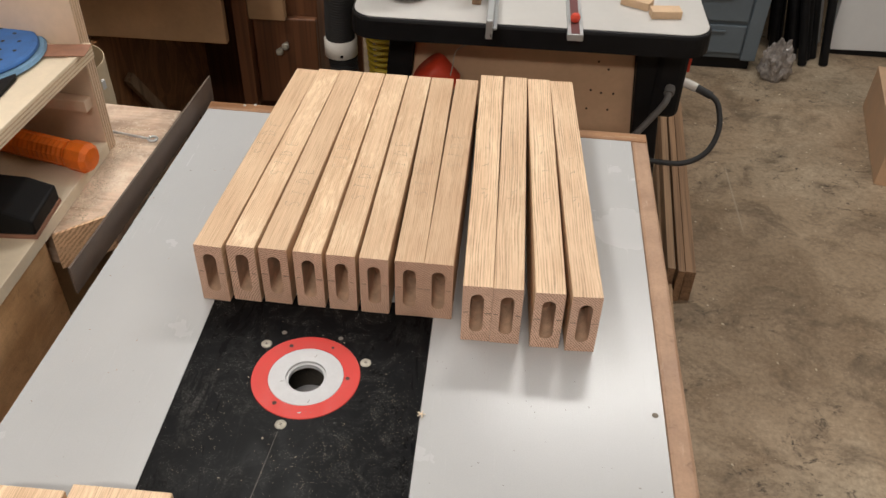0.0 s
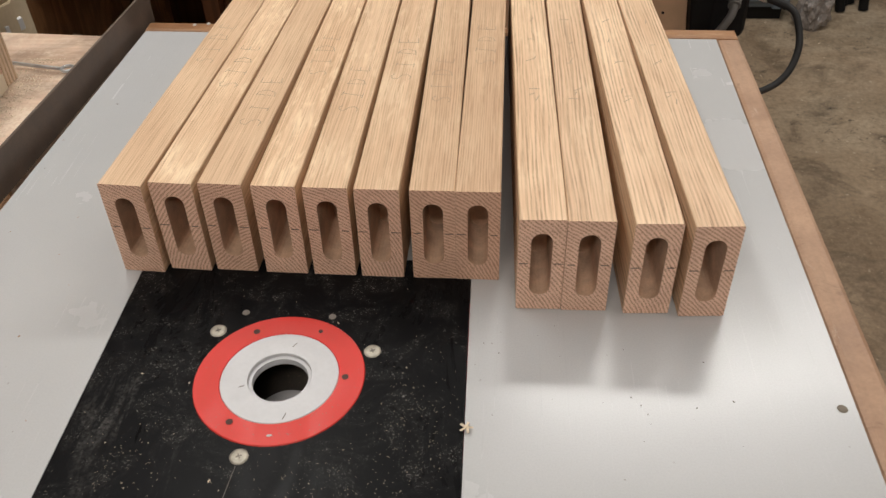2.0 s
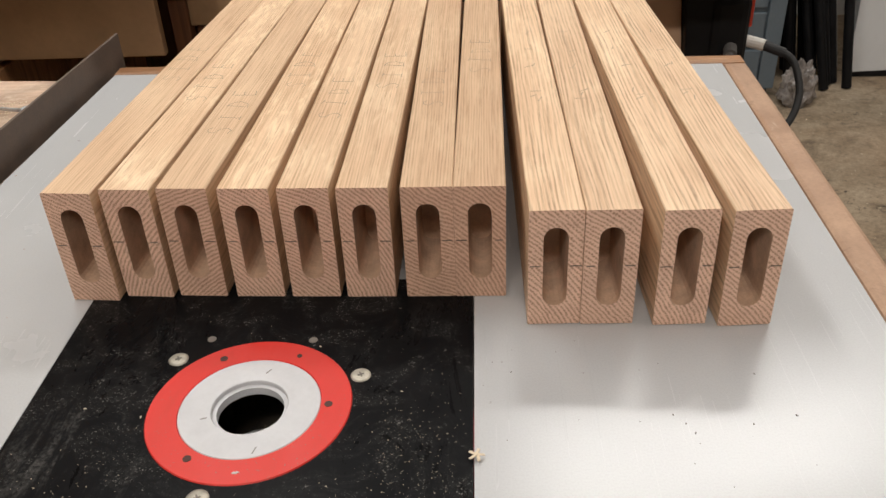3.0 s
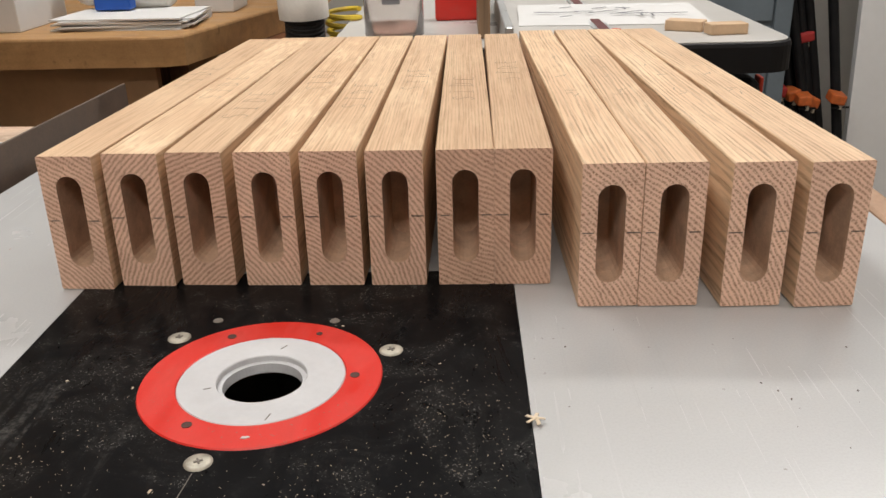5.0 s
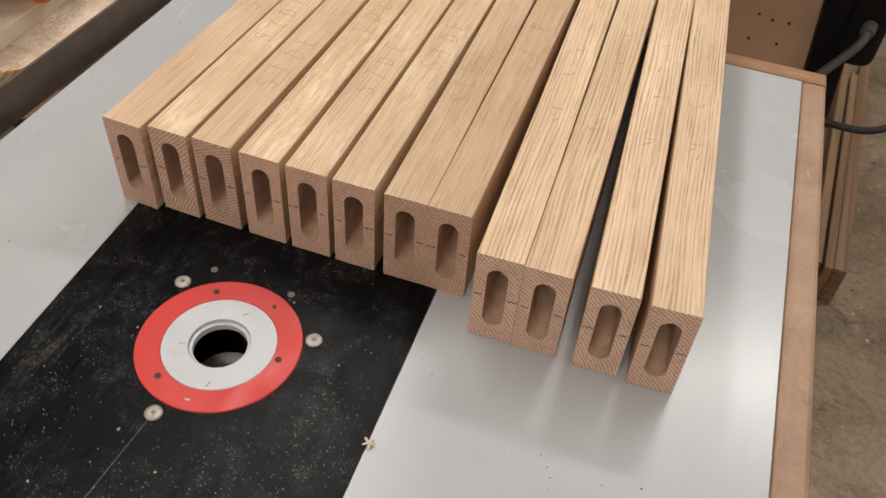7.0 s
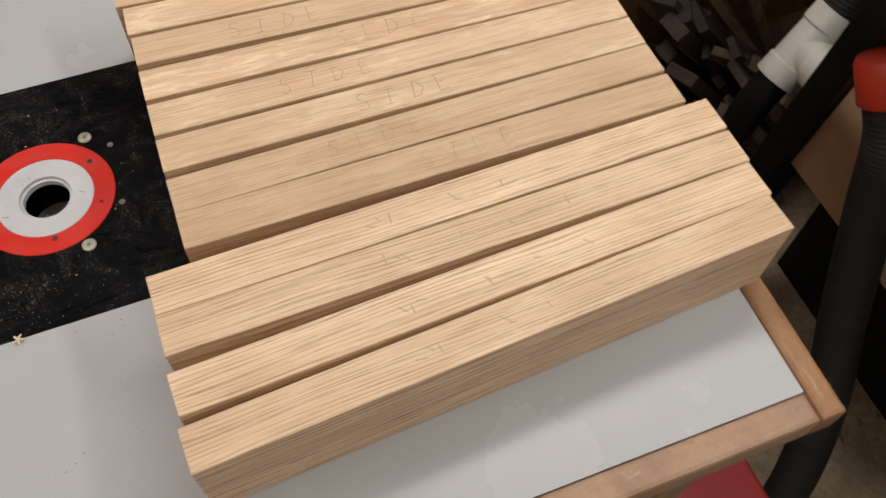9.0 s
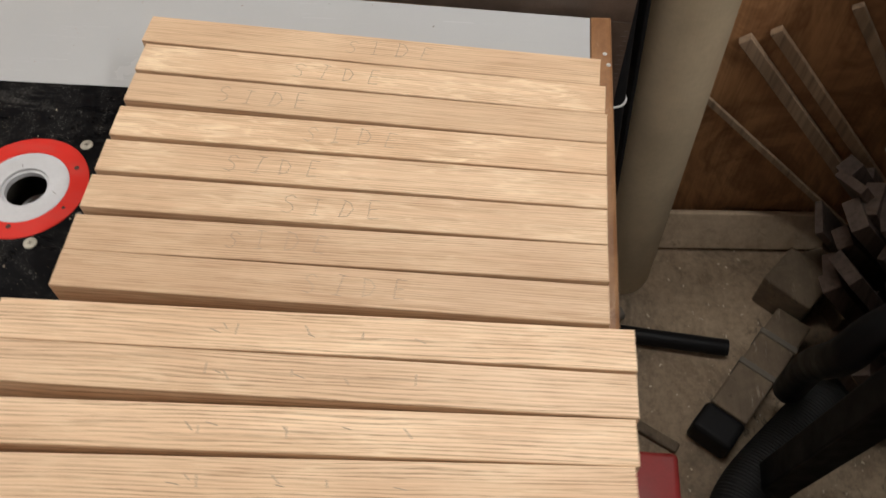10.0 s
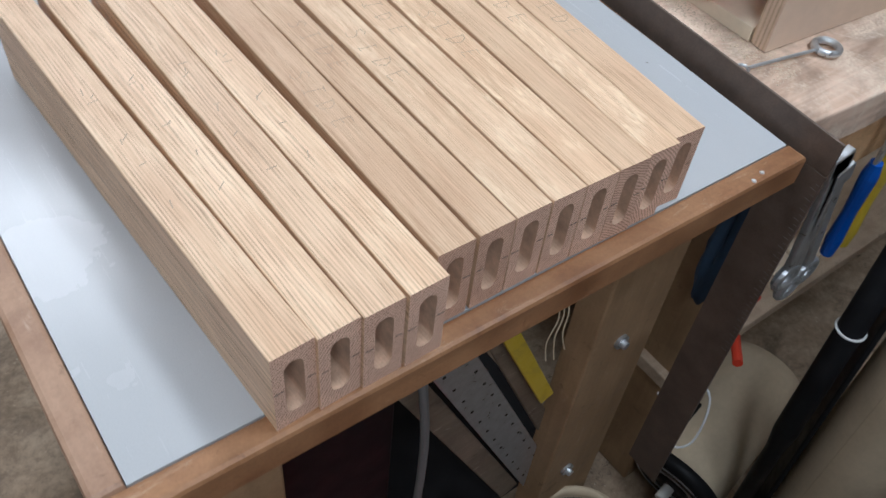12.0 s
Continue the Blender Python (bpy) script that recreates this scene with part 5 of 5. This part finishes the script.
tagged(part("black_sack", box((-0.305, 0.806, 0.030), (0.060, 0.078, 0.060), 0.010, pose(0, 0, 0, 0, 0, 144), 3), BLACKP), "crumpled black plastic wrap on the floor", "sack")
for k, off in enumerate((-0.02, 0.06)):
    tagged(part("strap", box((-0.432 - 0.8 * off, 0.900 + 0.58 * off, 0.0290), (0.012, 0.075, 0.0600), 0.002, pose(0, 0, 0, 0, 0, 144)), DUSTGREY), "grey strap round the lumber", "strap", "straps round the lumber")
random.seed(33)
for k in range(34):
    x, y, z = random.uniform(-0.66, -0.35), random.uniform(0.97, 1.10), random.uniform(0.14, 0.36)
    low = Vector((x + random.uniform(-0.05, 0.05), y + z * random.uniform(0.75, 1.05), 0.012))
    top = Vector((x, y, z))
    q = (top - low).to_track_quat("Z", "Y").to_matrix().to_4x4() @ pose(0, 0, 0, 0, 0, random.uniform(-35, 35))
    size = (random.uniform(0.025, 0.075), random.uniform(0.014, 0.034), (top - low).length)
    tagged(part("offcut_board", box((low + top) / 2, size, 0.0015, q), random.choice([DARKCUT, DARKCUT, DARKCUT, DARKCUT, LUMBER])), "dark hardwood offcut leaning in the pile under the desk", "board", "offcuts under the desk")
for top, low, size, mat in (((-0.646, 1.034, 0.40), (-0.670, 1.36, 0.015), (0.042, 0.020), SHELFW), ((-0.575, 0.985, 0.33), (-0.60, 1.27, 0.012), (0.060, 0.030), DARKCUT)):
    top, low = Vector(top), Vector(low)
    q = (top - low).to_track_quat("Z", "Y").to_matrix().to_4x4()
    tagged(part("offcut_board", box((low + top) / 2, (*size, (top - low).length), 0.0015, q), mat), "dusty longer board leaning in the pile under the desk", "board", "offcuts under the desk")
for (x0, y0, z0), (x1, y1, z1), r in (((-0.705, 1.20, 0.004), (-0.768, 0.735, 0.395), 0.006), ((-0.700, 1.24, 0.012), (-0.766, 0.772, 0.525), 0.011), ((-0.690, 1.30, 0.012), (-0.766, 0.815, 0.545), 0.010), ((-0.680, 1.36, 0.012), (-0.766, 0.92, 0.60), 0.009), ((-0.660, 1.40, 0.012), (-0.766, 1.05, 0.60), 0.012)):
    d0, d1 = Vector((x0, y0, z0)), Vector((x1, y1, z1))
    q = (d1 - d0).to_track_quat("Z", "Y").to_matrix().to_4x4()
    tagged(part("wood_stick", box((d0 + d1) / 2, (r * 1.4, r * 2, (d1 - d0).length), 0.0015, q), LATH), "thin wooden stick leaning against the plywood panel", "stick", "leaning sticks")
jacket = tagged(part("ribbed_hose_coil", ribbed([(-0.09, 0.79, 0.045), (-0.19, 0.835, 0.047), (-0.305, 0.94, 0.050), (-0.42, 1.06, 0.060), (-0.47, 1.18, 0.090)], 0.043), RUBBER), "black ribbed hose lying on the floor", "hose")

# ---- boards beside the machine table ----
for k, (x, w, h, y0, y1) in enumerate(((0.530, 0.020, 0.100, 1.125, 1.95), (0.553, 0.018, 0.104, 1.110, 1.90), (0.578, 0.026, 0.100, 1.115, 1.98), (0.500, 0.030, 0.050, 0.800, 1.70))):
    ob = tagged(part("stored_board", span((-w / 2, 0, 0.0005), (w / 2, y1 - y0, h), 0.0015), BOARDS), "brown hardwood board lying on edge on the floor", "board", "boards beside the machine table")
    ob.matrix_world = pose(x, y0, 0, 0, 0, -4.5)
# ---- far side of the room ----
gc = thing("tool_cabinet", "grey-blue painted steel tool cabinet with drawers", "cabinet", at=Matrix.Translation((-0.004, -0.045, 0)))
part("body", span((0.55, 2.46, 0.05), (0.998, 2.95, 0.96), 0.006), GREYCAB, gc)
part("plinth", span((0.56, 2.48, 0.0), (0.985, 2.93, 0.049), 0.003), BLACK, gc)
for k in range(7):
    dr = part("drawer", span((0.57, 2.448, 0.075 + k * 0.125), (0.935, 2.459, 0.185 + k * 0.125), 0.004), GREYCAB, gc)
    part("handle", span((0.62, 2.440, 0.160 + k * 0.125), (0.86, 2.447, 0.168 + k * 0.125), 0.002), GREYCAB, dr)
part("side_post", span((0.940, 2.445, 0.05), (0.994, 2.459, 0.96), 0.004), GREYCAB, gc)
bag = bmesh.new()
bmesh.ops.create_icosphere(bag, subdivisions=4, radius=1)
for v in bag.verts:
    f = 1 + 0.45 * noise.noise(v.co * 2.2) + 0.28 * abs(noise.noise(v.co * 5)) + 0.15 * noise.noise(v.co * 11)
    v.co = Vector((v.co.x * 0.05 * f, v.co.y * 0.04 * f, max(0.0, (v.co.z * 0.08 * f) + 0.060)))
bag_ob = tagged(part("plastic_bag", bag, BAGM), "crumpled clear plastic bag on the floor by the cabinet", "bag")
bag_ob.matrix_world = pose(1.065, 2.375, 0)
CLAMPS = [((1.138, 2.664), (1.060, 2.70), 0.0), ((1.125, 2.700), (1.030, 2.680), 0.0), ((1.110, 2.610), (1.026, 2.590), 0.44), ((1.171, 2.540), (1.062, 2.610), 0.425), ((1.199, 2.494), (1.092, 2.575), 0.415), ((1.222, 2.540), (1.122, 2.600), 0.40), ((1.238, 2.600), (1.140, 2.640), 0.61), ((1.205, 2.640), (1.105, 2.650), 0.0), ((1.250, 2.560), (1.150, 2.600), 0.0),
          ((1.190, 2.700), (1.095, 2.700), 0.0), ((1.160, 2.740), (1.075, 2.740), 0.0), ((1.225, 2.720), (1.125, 2.720), 0.0), ((1.300, 2.700), (1.180, 2.680), 0.0), ((1.275, 2.650), (1.165, 2.660), 0.0), ((1.280, 2.504), (1.215, 2.580), 0.415)]
for k, ((x, y), (xm, ym), z) in enumerate(CLAMPS):
    silver = k in (12, 13)
    pc = thing("pipe_clamp", "bare steel pipe standing among the clamps" if silver else "black pipe clamp with orange jaws standing by the wall" if z else "black pipe standing among the clamps by the wall", "pipe clamp", "pipe clamps against the wall", pose(x, y, 0))
    d = Vector((xm - x, ym - y, 0.55)) / 0.55
    part("pipe", sweep([d * 0.004, d * 1.35], 0.0165, 14), ALU if silver else BLACK, pc)
    if z:
        j = d * z
        jaw = part("jaw", box((j.x - 0.012, j.y - 0.030, z + 0.012), (0.050, 0.060, 0.034), 0.006, pose(0, 0, 0, 8, 12 * (k % 3 - 1), 20 * (k % 2))), JAWM if k not in (2, 6) else REDBIN, pc, "orange cast jaw")
        part("screw", sweep([(j.x, j.y - 0.045, z - 0.025), (j.x, j.y - 0.045, z + 0.002)], 0.006, 10), STEEL, jaw)
        part("handle", sweep([(j.x - 0.028, j.y - 0.045, z - 0.020 + 0.01 * (k % 2)), (j.x + 0.028, j.y - 0.045, z - 0.018)], 0.0035, 8), BLACK, jaw)
wd = thing("white_door", "white flush door panel standing against the wall", "door")
part("panel", box((1.680, 2.61, 1.048), (0.80, 0.035, 2.03), 0.002, pose(0, 0, 0, 0, -2, -2)), DOORW, wd)
part("bottom_edge", box((1.713, 2.61, 0.016), (0.79, 0.030, 0.030), 0.001, pose(0, 0, 0, 0, 0, -2)), BLACK, wd)
for a, b, c in (((1.26, 1.86, 0.0), (0.05, 0.5, 0.16), 12), ((1.33, 1.78, 0.0), (0.03, 0.5, 0.10), 18)):
    tagged(part("fibre_offcut", box((a[0] + 0.06, a[1] + 0.10, b[2] / 2), b, 0.002, pose(0, 0, 0, 0, 0, -c)), PANEL), "tan board offcut standing on the floor", "offcut", "board offcuts on the floor")

# ---- sawdust and chips ----
random.seed(3)


def flakes(count, area, z, size, name, label, mat):
    bm = bmesh.new()
    for _ in range(count):
        x, y = area()
        s = size * random.uniform(0.4, 1.4)
        a = random.uniform(0, math.pi)
        q = pose(x, y, z + s * 0.12, random.uniform(-20, 20), random.uniform(-20, 20), math.degrees(a))
        vs = [bm.verts.new(q @ Vector(p)) for p in ((-s, -s * 0.5, 0), (s, -s * 0.4, 0), (s * 0.8, s * 0.5, 0), (-s * 0.7, s * 0.4, 0), (0, 0, s * 0.5))]
        for i in range(4):
            bm.faces.new((vs[i], vs[(i + 1) % 4], vs[4]))
    return tagged(part(name, bm, mat), label, "sawdust", kind="stuff")


def on_plate(cx, cy, sx, sy):
    def spot():
        while True:
            x, y = random.gauss(cx, sx), random.gauss(cy, sy)
            if PX0 + 0.004 < x < PX1 - 0.004 and PY0 + 0.004 < y < 0.066 and (Vector((x, y)) - C).length > 0.056:
                return x, y
    return spot


for count, cx, cy, sx, sy, grain in ((70, -0.12, -0.08, 0.09, 0.09, 0.00034), (260, -0.030, -0.060, 0.018, 0.035, 0.00024), (320, -0.085, -0.120, 0.030, 0.022, 0.00022), (120, -0.195, -0.100, 0.014, 0.020, 0.00026), (200, -0.060, -0.165, 0.035, 0.025, 0.00024), (12, -0.10, -0.06, 0.08, 0.08, 0.0008)):
    flakes(count, on_plate(cx, cy, sx, sy), T + 0.0006, grain, "sawdust", "fine pale sawdust grains on the black plate", SAWDUST)
flakes(46, lambda: (random.uniform(0.006, 0.225), random.uniform(-0.24, 0.03)), T + 0.0002, 0.00075, "crumbs", "small dark crumbs on the grey laminate", TICK)
flakes(22, lambda: (random.uniform(-0.375, -0.26), random.uniform(-0.24, 0.42)), T + 0.0002, 0.0008, "crumbs", "small brown crumbs on the grey laminate", BOARDS)
flakes(1100, lambda: (random.gauss(-0.450, 0.012), random.uniform(0.19, 0.40)), T - 0.0006, 0.0011, "sawdust", "pale sawdust and shavings on the bench", SAWDUST)
flakes(320, lambda: (random.uniform(0.5, 1.9), random.uniform(-0.3, 2.5)), 0.0002, 0.0032, "floor_chips", "pale wood chips scattered on the concrete", SAWDUST)
flakes(170, lambda: (random.uniform(-0.75, -0.2), random.uniform(0.42, 1.1)), 0.0002, 0.0028, "floor_chips", "pale wood chips in the corner", SAWDUST)
chip = bmesh.new()
for k in range(5):
    add_box(chip, (0.002 * math.cos(k * 1.3), 0.002 * math.sin(k * 1.3), 0.0012), (0.0045, 0.0016, 0.0006), 0.0002, pose(0, 0, 0, 12 * k - 20, 10, 70 * k))
chip_ob = tagged(part("wood_shaving", chip, SAWDUST), "small curled wood shaving on the table", "shaving")
chip_ob.matrix_world = pose(0.001, -0.0605, T + 0.0012)
tagged(part("glue_drop", lathe([(0, 0.0010), (0.0022, 0.0008), (0.0032, 0.0002)], 14, (0.2255, -0.0365, T), pose(0, 0, 0, 0, 0, 0)), DUSTGREY), "dried grey glue drop on the laminate", "glue drop")
